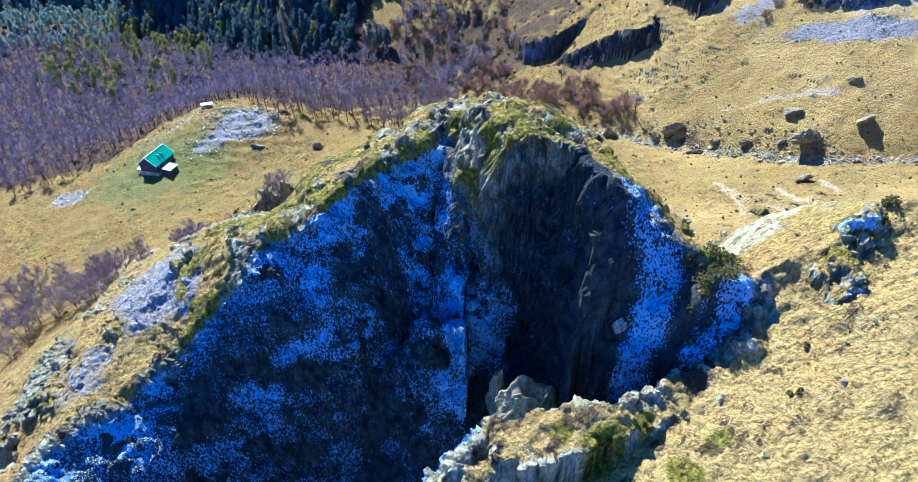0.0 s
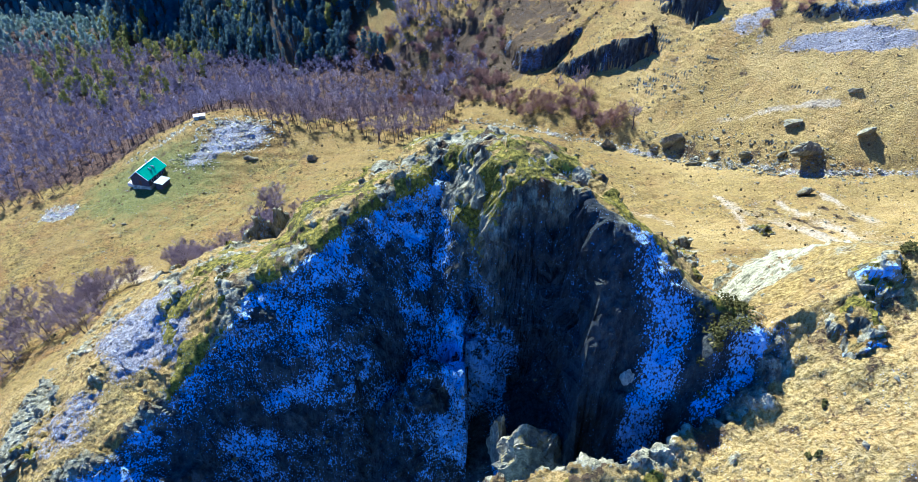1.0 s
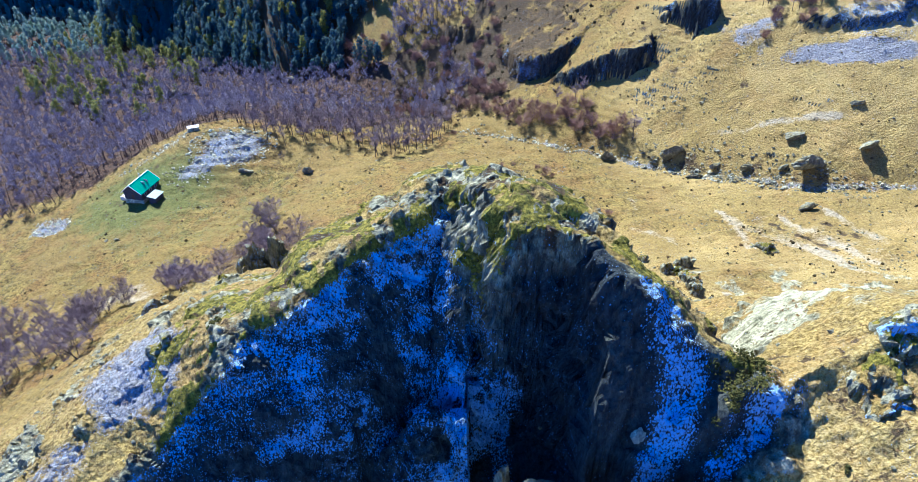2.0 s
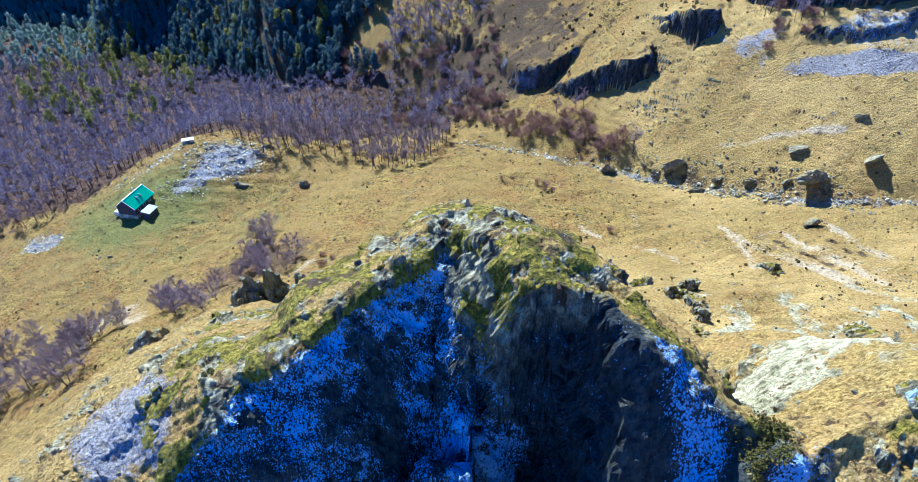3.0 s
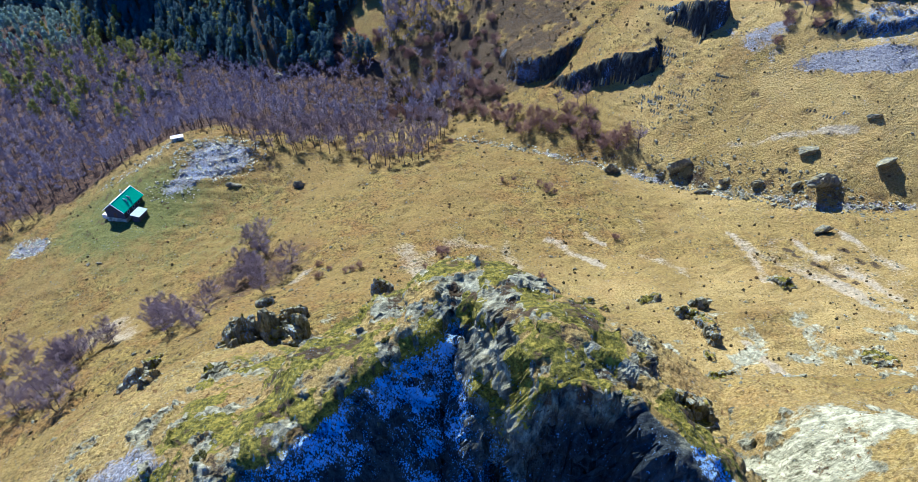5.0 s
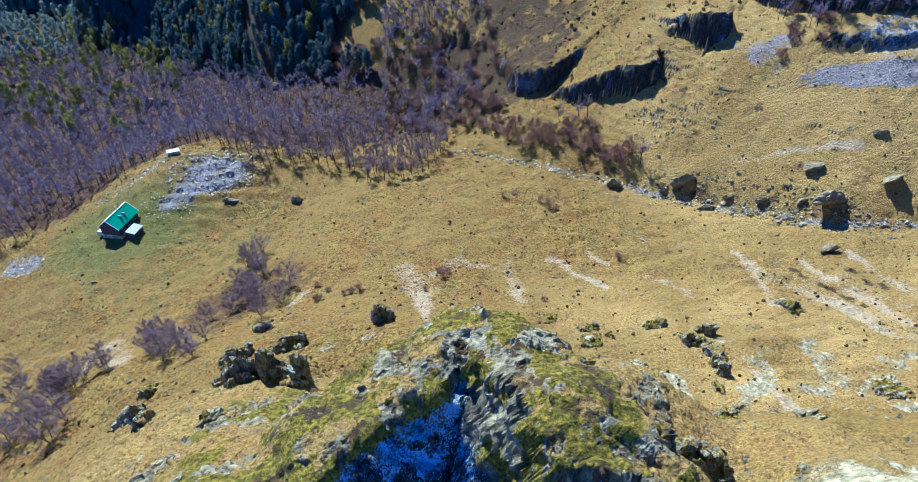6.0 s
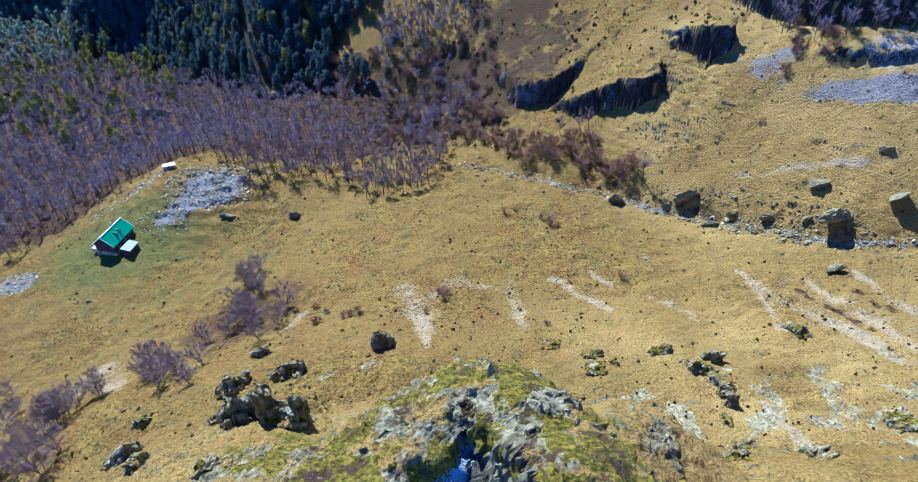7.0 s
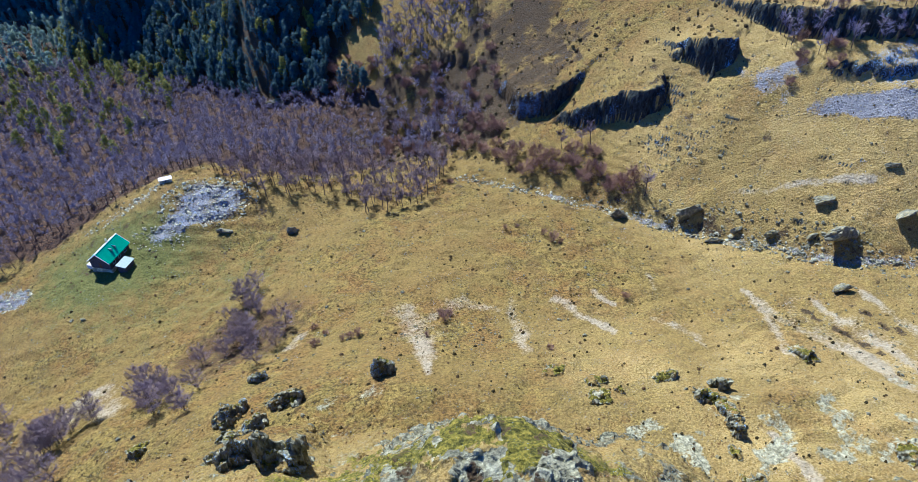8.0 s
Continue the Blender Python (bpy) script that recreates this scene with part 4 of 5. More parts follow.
def outcrop(x, y, w, d, h, turn, seed, frost=0.42):
    """A ledge of rock that grows out of the slope: broken and steep towards the valley's shade, grassy behind."""
    step = 0.22 if w * d < 40 else 0.3
    us, vs = np.arange(-0.95 * w, 0.95 * w, step), np.arange(-1.1 * d, 1.5 * d, step)
    u, v = np.meshgrid(us, vs, indexing="ij")
    a = radians(turn * 0.5)
    px, py = x + u * math.cos(a) - v * math.sin(a), y + u * math.sin(a) + v * math.cos(a)
    g = ground_height(px.ravel(), py.ravel()).reshape(px.shape)
    wu = u + 0.30 * w * fbm(px, py, 0.55 * w + 1, 3, seed) + 0.35 * blocks(px, py, 0 * px, 1.6, seed + 5)
    wv = v + 0.40 * d * fbm(px, py, 0.5 * d + 1, 3, seed + 1) + 0.45 * blocks(px, py, 0 * px, 1.4, seed + 6)
    front = 0.45 * smooth(-0.75 * d, -0.75 * d + 0.5, wv) + 0.55 * smooth(-0.45 * d, -0.45 * d + 0.4 + 0.12 * h, wv)
    back = smooth(1.15 * d, -0.2 * d, wv)
    side = smooth(0.0, 0.30, 1 - np.abs(wu) / (0.62 * w)) ** 0.7
    bump = front * back * side
    lump = 0.7 + 0.45 * blocks(px, py, 0 * px, 0.4 * w + 0.8, seed + 7) + 0.35 * fbm(px, py, 0.5 * w + 1, 4, seed + 8, ridged=True)
    z = g + 0.85 * h * bump * np.maximum(lump, 0.25) - 0.35 * (bump < 0.03)
    gu, gv = np.gradient(z, us, vs)
    steep = np.hypot(gu, gv)
    norm = np.sqrt(1 + steep ** 2)
    rock = np.maximum(smooth(0.9, 1.7, steep), 0.75 * smooth(0.0, 0.3, fbm(px, py, 2.6, 4, seed + 2))) * smooth(0.02, 0.12, bump)
    rel = rock * (0.55 * blocks(px + 0.4 * z, py, z, 1.5, seed + 3) + 0.5 * fbm(px, py, 1.2, 3, seed + 4, z=z, ridged=True))
    ca, sa = math.cos(a), math.sin(a)
    nu, nv = -gu / norm * rel, -gv / norm * rel
    over = 0.10 * (z - g) * rock
    x2, y2, z2 = px + nu * ca - nv * sa + over * sa, py + nu * sa + nv * ca - over * ca, z + rel / norm
    zero = np.zeros_like(px)
    # lit flat tops paler, shaded steep faces darker, both put into the colour
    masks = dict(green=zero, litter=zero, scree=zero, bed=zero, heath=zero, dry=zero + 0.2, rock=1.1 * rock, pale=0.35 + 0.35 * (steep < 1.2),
                 shade_tone=0.25 * rock * smooth(1.6, 2.6, steep), moss=0.9 * smooth(-0.2, 0.1, fbm(px, py, 2.2, 3, seed + 9)) * smooth(2.2, 1.0, steep) * smooth(0.05, 0.2, bump),
                 snow=frost * rock * smooth(1.8, 2.6, steep) * smooth(-0.1, 0.3, fbm(px, py, 2.0, 2, seed + 10)))
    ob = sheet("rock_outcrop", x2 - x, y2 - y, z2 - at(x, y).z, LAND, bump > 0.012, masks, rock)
    ob.location = at(x, y)
    return tagged(ob, "jagged dark rock outcrop with moss and lichen on the grassy slope", "rock", "outcrops around the crag")


# x, y, width, depth, height, turn
OUTCROPS = [
    (-51.5, 132, 4.6, 4, 5.5, 0), (-49.5, 147, 2.6, 2.2, 2.4, 0), (-39.5, 133.5, 5.6, 2.8, 3.4, 10), (-37.2, 103.5, 5.0, 4.4, 7.0, 20), (-29.6, 102.5, 6.6, 5, 8.6, -15), (-47.5, 122, 3.4, 3, 4.2, 0), (-44, 127.5, 3.6, 3, 3.6, 50),
    (-43.5, 109, 3.4, 3, 3.0, 40), (-71.3, 127, 2.8, 2.4, 2.6, 0), (-18.0, 140.5, 4.6, 3.6, 5.2, 5), (29.5, 129, 4.4, 2.6, 2.0, -10), (29.7, 135, 3.6, 2.0, 1.6, 5), (34, 131.5, 2.0, 1.6, 1.2, 30),
    (46.0, 136, 4.6, 2.0, 2.0, 8), (51.6, 128, 4.2, 3.2, 3.4, -20), (56.4, 131.5, 2.6, 2.4, 3.2, 30), (51, 104.5, 2.6, 2.2, 2.6, 0), (54.0, 121.5, 2.4, 6.5, 2.8, -14), (50.5, 111.5, 1.8, 1.6, 1.5, 0),
    (-61, 105, 4.6, 3.6, 3.8, 25), (-53, 98, 3.4, 2.6, 2.6, 10), (-36, 89, 3.6, 2.6, 2.6, 30), (37.2, 48.6, 3.6, 2.6, 2.4, 20), (40.8, 52.2, 3.2, 2.4, 1.9, -30), (61, 100, 3.6, 3, 2.0, 20), (29, 79, 5.0, 4.0, 3.0, 10),
    (-53, 53, 3.4, 2.6, 2.2, 40), (-57, 47, 4.0, 2.6, 2.6, 20), (-37, 67, 2.6, 1.8, 1.8, 40), (84, 110, 5.0, 3.6, 1.4, 0), (42.5, 95.5, 5.0, 3.2, 1.6, 10), (21, 139, 4.0, 2.4, 1.0, 5), (81, 142, 2.6, 4.0, 1.4, 20),
]
for k, row in enumerate(OUTCROPS):
    outcrop(*row, 200 + 13 * k, 0.8 if 35 < row[0] < 42 else 0.42)

# pinnacles that stand up inside the chasm, catching the sun
for k, (x, y, w, d, h, z) in enumerate([(10.0, 50.4, 13.0, 7.0, 10.5, 32.4), (5.4, 54.5, 4.4, 4.2, 9.0, 31.5), (16.9, 48.8, 1.7, 1.6, 1.9, 52.6), (24.2, 48.2, 1.5, 1.5, 1.8, 53.5)]):
    v, faces = rock_shape(300 + k, (w, d, h), 26 if k < 2 else 10, 14, 0.5, 0.25)
    ob = part("rock_pinnacle" if k < 2 else "boulder", v, faces, ROCK_SNOW if k < 2 else STONE, None, "", False)
    ob.matrix_world = pose(x, y, z, 0, 0, 25 * k)
    tagged(ob, "pale lichen-covered rock standing in the shaded chasm", "rock", "rocks in the chasm")


# ---- the mountain hut ----
def box(verts, faces, x0, x1, y0, y1, z0, z1):
    s = len(verts)
    verts += [Vector(c) for c in ((x0, y0, z0), (x1, y0, z0), (x1, y1, z0), (x0, y1, z0), (x0, y0, z1), (x1, y0, z1), (x1, y1, z1), (x0, y1, z1))]
    faces += [tuple(s + i for i in f) for f in ((0, 3, 2, 1), (4, 5, 6, 7), (0, 1, 5, 4), (1, 2, 6, 5), (2, 3, 7, 6), (3, 0, 4, 7))]


def boxes(name, material, parent, rows, label=""):
    v, f = [], []
    for r in rows:
        box(v, f, *r)
    return part(name, v, f, material, parent, label, False)


def build_hut():
    green = plain_material("green_roof_sheet", (0.0, 0.40, 0.22), 0.4, 0.15, 0.8)
    # sun glare on the left slope and ridge, put in as paler green
    pale = plain_material("sun_paled_green_sheet", (0.45, 0.62, 0.50), 0.45, 0.12, 0.8)
    wall = plain_material("weathered_boards", (0.07, 0.065, 0.065), 0.85, 0.4, 2.0)
    white = plain_material("white_fascia", (0.75, 0.75, 0.72), 0.7, 0.1)
    grey = plain_material("grey_roof_felt", (0.34, 0.36, 0.36), 0.8, 0.2)
    stone = STONE
    glass = plain_material("dark_window_glass", (0.02, 0.025, 0.03), 0.08, 0.1)
    hut = tagged(new("mountain_hut"), "small mountain hut with a bright green metal roof", "hut")
    W, L, H, R = 3.3, 4.9, 3.2, 2.6
    body_v = [Vector(c) for c in ((-W, -L, -1.5), (W, -L, -1.5), (W, L, -1.5), (-W, L, -1.5), (-W, -L, H), (W, -L, H), (W, L, H), (-W, L, H), (0, -L, H + R - 0.12), (0, L, H + R - 0.12))]
    part("wall", body_v, [(0, 1, 5, 8, 4), (2, 3, 7, 9, 6), (1, 2, 6, 5), (3, 0, 4, 7), (4, 8, 9, 7), (5, 6, 9, 8)], wall, hut, "", False)
    boxes("foundation", stone, hut, [(-W - 0.15, W + 0.15, -L - 0.15, L + 0.15, -2.4, 0.1)], "rough stone footing")
    for side, mat in ((1, green), (-1, pale)):
        E, T = W + 0.55, 0.1
        drop = R * E / W
        v = [Vector((side * u, w, z)) for u, w, z in ((0, -L - 0.5, H + R), (E, -L - 0.5, H + R - drop), (E, L + 0.5, H + R - drop), (0, L + 0.5, H + R))]
        v += [c - Vector((0, 0, T)) for c in v]
        f = [(0, 1, 2, 3), (7, 6, 5, 4), (0, 4, 5, 1), (1, 5, 6, 2), (2, 6, 7, 3), (3, 7, 4, 0)]
        roof = part("roof", v, f if side > 0 else [q[::-1] for q in f], mat, hut, "bright green metal roof slope" if side > 0 else "green roof slope with sun glare in its pale colour", False)
        for w in np.arange(-L - 0.3, L + 0.4, 0.75):
            rv, rf = [], []
            tube([Vector((side * 0.1, w, H + R - 0.02)), Vector((side * E, w, H + R - drop + 0.03))], [0.045, 0.045], 4, rv, rf)
            part("roof_seam", rv, rf, mat, roof, "", False)
        if side > 0:
            for w in (-0.9, 0.8):
                boxes("snow_guard", grey, roof, [(1.1, 2.6, w - 0.08, w + 0.08, H + R - 2.0, H + R - 0.75)])
    boxes("ridge_cap", pale, hut, [(-0.18, 0.18, -L - 0.5, L + 0.5, H + R - 0.04, H + R + 0.07)])
    boxes("chimney", stone, hut, [(-0.9, -0.4, 1.2, 1.7, H + 1.2, H + R + 0.9)], "short stone chimney")
    for y in (-L - 0.5, L + 0.5):
        v, f = [], []
        for sx in (-1, 1):
            tube([Vector((0, y, H + R - 0.06)), Vector((sx * (W + 0.5), y, H + R - R * (W + 0.5) / W - 0.06))], [0.13, 0.13], 4, v, f)
        part("gable_board", v, f, white, hut, "white painted gable board", False)
    for y in (-2.8, 0.0, 2.8):
        win = boxes("window", white, hut, [(W, W + 0.06, y - 0.5, y + 0.5, 1.0, 1.1), (W, W + 0.06, y - 0.5, y + 0.5, 2.1, 2.2), (W, W + 0.06, y - 0.55, y - 0.45, 1.0, 2.2), (W, W + 0.06, y + 0.45, y + 0.55, 1.0, 2.2)])
        boxes("pane", glass, win, [(W - 0.02, W + 0.03, y - 0.45, y + 0.45, 1.1, 2.1)])
    boxes("door", plain_material("door_boards", (0.10, 0.06, 0.03), 0.8, 0.3), hut, [(-0.5, 0.5, -L - 0.06, -L, 0.0, 2.05)])
    boxes("terrace", plain_material("pale_terrace_boards", (0.55, 0.54, 0.48), 0.85, 0.2), hut, [(-W - 2.4, -W, -L + 0.5, L + 1.0, -1.2, 0.15)], "pale wooden terrace")
    hut.matrix_world = Matrix.Translation(at(-119.3, 219.6) + Vector((0, 0, 0.5))) @ pose(0, 0, 0, 0, 0, -13) @ Matrix.Scale(1.12, 4)
    # lean-to beside it
    shed = tagged(new("shed"), "low grey-roofed shed beside the hut", "shed")
    boxes("wall", wall, shed, [(-1.5, 1.5, -2.4, 2.4, -1.2, 1.7)])
    v = [Vector(c) for c in ((-1.8, -2.7, 2.1), (1.9, -2.7, 1.6), (1.9, 2.7, 1.6), (-1.8, 2.7, 2.1))]
    v += [c + Vector((0, 0, 0.12)) for c in v]
    part("roof", v, [(3, 2, 1, 0), (4, 5, 6, 7), (0, 1, 5, 4), (1, 2, 6, 5), (2, 3, 7, 6), (3, 0, 4, 7)], plain_material("pale_shed_roof", (0.24, 0.31, 0.28), 0.6, 0.15), shed, "pale sheet roof", False)
    boxes("door", wall, shed, [(1.5, 1.55, -0.5, 0.5, -0.2, 1.5)])
    shed.matrix_world = Matrix.Translation(at(-112.6, 215.2) + Vector((0, 0, 0.5))) @ pose(0, 0, 0, 0, 0, -13)
    # white cabin at the edge of the wood
    cabin = tagged(new("cabin"), "low white-roofed stone cabin at the forest edge", "cabin")
    boxes("wall", stone, cabin, [(-3.6, 3.6, -1.3, 1.3, -1.5, 1.6)])
    v = [Vector(c) for c in ((-3.9, -1.6, 1.5), (3.9, -1.6, 1.5), (3.9, 1.6, 2.1), (-3.9, 1.6, 2.1))]
    v += [c + Vector((0, 0, 0.15)) for c in v]
    part("roof", v, [(3, 2, 1, 0), (4, 5, 6, 7), (0, 1, 5, 4), (1, 2, 6, 5), (2, 3, 7, 6), (3, 0, 4, 7)], white, cabin, "white sheet roof", False)
    boxes("door", wall, cabin, [(-0.4, 0.4, -1.36, -1.3, -0.2, 1.4)])
    cabin.matrix_world = Matrix.Translation(at(-108.3, 253) + Vector((0, 0, 0.4))) @ pose(0, 0, 0, 0, 0, 22) @ Matrix.Scale(0.62, 4)


build_hut()


# ---- trees ----
def tree_kind(name, seed, height, spread, label, category="tree", group="", twig=TWIG, **more):
    tv, tf, cv, cf = bare_tree_shape(seed, height, spread, **more)
    root = tagged(new(name), label, category, group)
    part("trunk", tv, tf, BARK, root)
    part("crown", cv, cf, twig, root, "", False)
    return root


FOREST = [tree_kind("bare_tree", 10 + k, 9.0 + 0.7 * k, 3.1 + 0.25 * (k % 3), "leafless purple-grey beech in the mountain wood", "tree", "bare trees of the wood", twigs=470, thick=0.034, limbs=13, low=0.42) for k in range(6)]
GROVE = [tree_kind("bare_tree", 30 + k, 5.6 + 0.5 * k, 2.9, "leafless purple-brown tree with a broad twiggy crown", "tree", "trees on the slope below the crag", stems=2 + k % 2, twigs=1350, limbs=9, thick=0.017, low=0.2) for k in range(4)]
BUSHES = [tree_kind("bare_bush", 50 + k, 3.2 + 0.4 * k, 2.5, "leafless reddish-brown bush with many stems", "bush", "bushes by the stream", RED_TWIG, stems=7, twigs=1100, limbs=5, thick=0.022, low=0.12) for k in range(3)]
FIRST = set()


def plant(kinds, x, y, size, rng, sink=0.1):
    k = rng.randrange(len(kinds))
    m = Matrix.Translation(at(x, y, sink)) @ pose(0, 0, 0, rng.uniform(-4, 4), rng.uniform(-4, 4), rng.uniform(-50, 50)) @ Matrix.Scale(size, 4)
    if kinds[k] not in FIRST:
        FIRST.add(kinds[k])
        kinds[k].matrix_world = m
        return kinds[k]
    ob = copy_thing(kinds[k], Matrix.Identity(4))
    ob.matrix_basis = m
    return ob


EDGE_X = [-320, -190, -157, -149, -139, -125, -104, -96, -84, -63, -51, -39, -31, -19, -6, 2]
EDGE_Y = [188, 205, 225, 240, 248, 256, 262, 258, 250, 243, 250, 243, 230, 229, 235, 268]


def wood_places():
    """Places of the trees in the wood, nearest first."""
    rng = random.Random(5)
    out = []
    for gx in np.arange(-345, 6, 4.4):
        for gy in np.arange(190, 480, 4.4):
            x, y = gx + rng.uniform(-2.2, 2.2), gy + rng.uniform(-2.2, 2.2)
            back = np.interp(x, [-320, -290, -262, -220, -125, -90, -50, -20, 0], [520, 505, 480, 455, 388, 364, 345, 330, 300])
            edge = np.interp(x, EDGE_X, EDGE_Y)
            if y < edge or y > back :
                continue
            if x > -45 and y > 262 and rng.random() < 0.45:
                continue
            if rng.random() < (0.14 if y < 300 else 0.26):
                continue
            out.append((math.hypot(x, y), x, y))
    return sorted(out)


def build_trees():
    rng = random.Random(8)
    places = wood_places()
    for d, x, y in places[:145]:
        plant(FOREST, x, y, rng.uniform(0.8, 1.12), rng)
    # the rest of the wood, too dense to count
    kinds = []
    for k in range(4):
        tv, tf, cv, cf = bare_tree_shape(70 + k, 10, 3.4, twigs=190, thick=0.055, limbs=7, low=0.4)
        kinds.append([np.array(a, float) for a in (tv, cv)] + [tf, cf])
    V, Fc, MI, n = [], [], [], 0
    extra = [(0, rng.uniform(-32, 18), rng.uniform(340, 380)) for _ in range(110)] + [(0, rng.uniform(-20, 14), rng.uniform(290, 335)) for _ in range(40)]
    extra += [(0, x, 262 - 0.42 * (x - 118) + rng.uniform(-14, 12)) for x in [rng.uniform(116, 195) for _ in range(90)]]
    for d, x, y in places[145:] + extra:
        if math.hypot((x + 47) / 10, (y - 366) / 12) < 1:
            continue
        tv, cv, tf, cf = kinds[rng.randrange(4)]
        a, s = rng.uniform(0, 6.28), rng.uniform(0.8, 1.15)
        rot = np.array([[math.cos(a), -math.sin(a), 0], [math.sin(a), math.cos(a), 0], [0, 0, 1]]) * s
        base = np.array(at(x, y, 0.1))
        for vv, ff, mi in ((tv, tf, 0), (cv, cf, 1)):
            V.append(vv @ rot.T + base)
            Fc += [tuple(i + n for i in f) for f in ff]
            MI += [mi] * len(ff)
            n += len(vv)
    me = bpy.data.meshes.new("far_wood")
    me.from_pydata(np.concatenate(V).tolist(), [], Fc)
    me.materials.append(BARK), me.materials.append(HAZE_TWIG)
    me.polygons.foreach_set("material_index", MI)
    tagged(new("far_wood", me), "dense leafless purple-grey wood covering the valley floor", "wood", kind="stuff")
    # groves on the near slope
    for x, y in [(-86.3, 159.6), (-72.5, 150.2), (-79, 154), (-73.4, 140.9), (-66, 139.5), (-65.1, 149.4), (-80, 147), (-68.9, 162.8), (-64.4, 170), (-53, 157.2), (-50.5, 165.5), (-49.7, 173.4),
                 (-67.2, 189.9), (-65, 192.3), (-63.5, 198.2), (-66, 178.5), (-60, 183), (-57, 168), (-60, 176), (-107.2, 145.3), (-100.9, 145), (-92.2, 144.5), (-116.2, 144.7), (-103.3, 133.8), (-126.1, 156.3),
                 (-112, 138), (-96, 138), (-120, 150), (-130, 146), (-109, 128), (-124, 136)]:
        plant(GROVE, x + rng.uniform(-1, 1), y + rng.uniform(-1, 1), rng.uniform(1.0, 1.4), rng)
    for cx, cy, r, count in ((-76, 149, 11, 5), (-59, 172, 12, 4), (-64, 190, 6, 2), (-98, 142, 9, 4)):
        for _ in range(count):
            a, q = rng.uniform(0, 6.28), r * rng.random() ** 0.5
            plant(GROVE, cx + q * math.cos(a), cy + q * math.sin(a), rng.uniform(0.9, 1.35), rng)
    for _ in range(36):
        x, y = rng.uniform(-142, -88), rng.uniform(112, 160)
        if y < 158 - 0.5 * (x + 140):
            plant(GROVE, x, y, rng.uniform(1.3, 1.8), rng)
    # by the stream and the gully
    for x, y in [(44.1, 256.7), (54.4, 253.9), (-5.6, 306.7), (-11.2, 308), (-16.9, 316.2), (-2, 300), (3, 312), (-8, 318), (67.5, 224.3), (51, 256), (8, 300), (-22, 306), (-28, 352), (-22, 356), (-16, 358), (-10, 360), (-4, 362), (2, 364), (8, 362), (14, 366), (-33, 350), (-26, 362), (-12, 368), (4, 372), (18, 372), (-20, 366)]:
        plant(FOREST, x, y, rng.uniform(0.9, 1.2), rng)
    for x, y in [(9.7, 289.9), (15.8, 268.5), (24.1, 257.4), (29.9, 248.9), (40.2, 244.8), (49.7, 237.3), (56.7, 229.9), (62, 228.5), (59, 233), (52, 241), (12, 279), (19, 263), (20, 272), (33, 251), (37, 250), (44, 248),
                 (28, 262), (34, 258), (41, 253), (47, 246), (56, 238), (62, 234), (66, 230), (15, 284), (8, 275), (2, 284), (5, 294), (14, 292), (22, 280), (48, 252), (55, 248), (-2, 276)]:
        plant(BUSHES, x + rng.uniform(-1, 1), y + rng.uniform(-1, 1), rng.uniform(1.2, 2.0), rng)
    for _ in range(58):
        plant(BUSHES, rng.uniform(-32, 24), rng.uniform(282, 342), rng.uniform(0.8, 1.6), rng)
    for _ in range(16):
        plant(BUSHES, rng.uniform(-62, -36), rng.uniform(350, 372), rng.uniform(0.9, 1.5), rng)
    for _ in range(26):
        plant(BUSHES, rng.uniform(112, 175), rng.uniform(238, 262), rng.uniform(0.7, 1.3), rng)
    for x, y, s in [(32.9, 205.1, 1.1), (-3.4, 166, 1.0), (-2, 168.5, 0.7), (-4.5, 170, 0.6), (-28.4, 161, 0.7), (-26.5, 161.5, 0.7), (-38, 161.2, 0.9), (-30.5, 160.5, 0.6), (48.1, 173.4, 0.7), (-8.1, 157.6, 0.5), (0.7, 248.4, 0.8),
                    (22.1, 148.8, 0.6), (30, 208, 0.7), (35, 204, 0.6), (22, 214, 0.5), (18, 213, 0.5), (-40, 170, 0.6), (-36, 166, 0.5)]:
        plant(BUSHES, x, y, s * 0.9, rng)


build_trees()


# ---- woods on the hillside and far down the valley ----
def crown_shape(seed, height, wide, clumps, leaf):
    """A leafy tree seen from afar: a tapered trunk and an uneven crown of many leaf clumps."""
    rng = random.Random(seed)
    verts, faces = [], []
    tube([Vector((0, 0, -1)), Vector((0.2, 0, height * 0.5)), Vector((0.1, 0.2, height * 0.9))], [0.22, 0.15, 0.05], 4, verts, faces)
    for q in range(5):
        f = q / 4
        a, off = rng.uniform(0, 6.28), wide * rng.uniform(0.1, 0.5) * (1 - f)
        r = wide * (0.72 - 0.34 * f)
        leaf_ball(rng, Vector((off * math.cos(a), off * math.sin(a), height * (0.36 + 0.5 * f))), (r, r, height * 0.17), clumps, leaf, verts, faces)
    return np.array(verts, float), faces


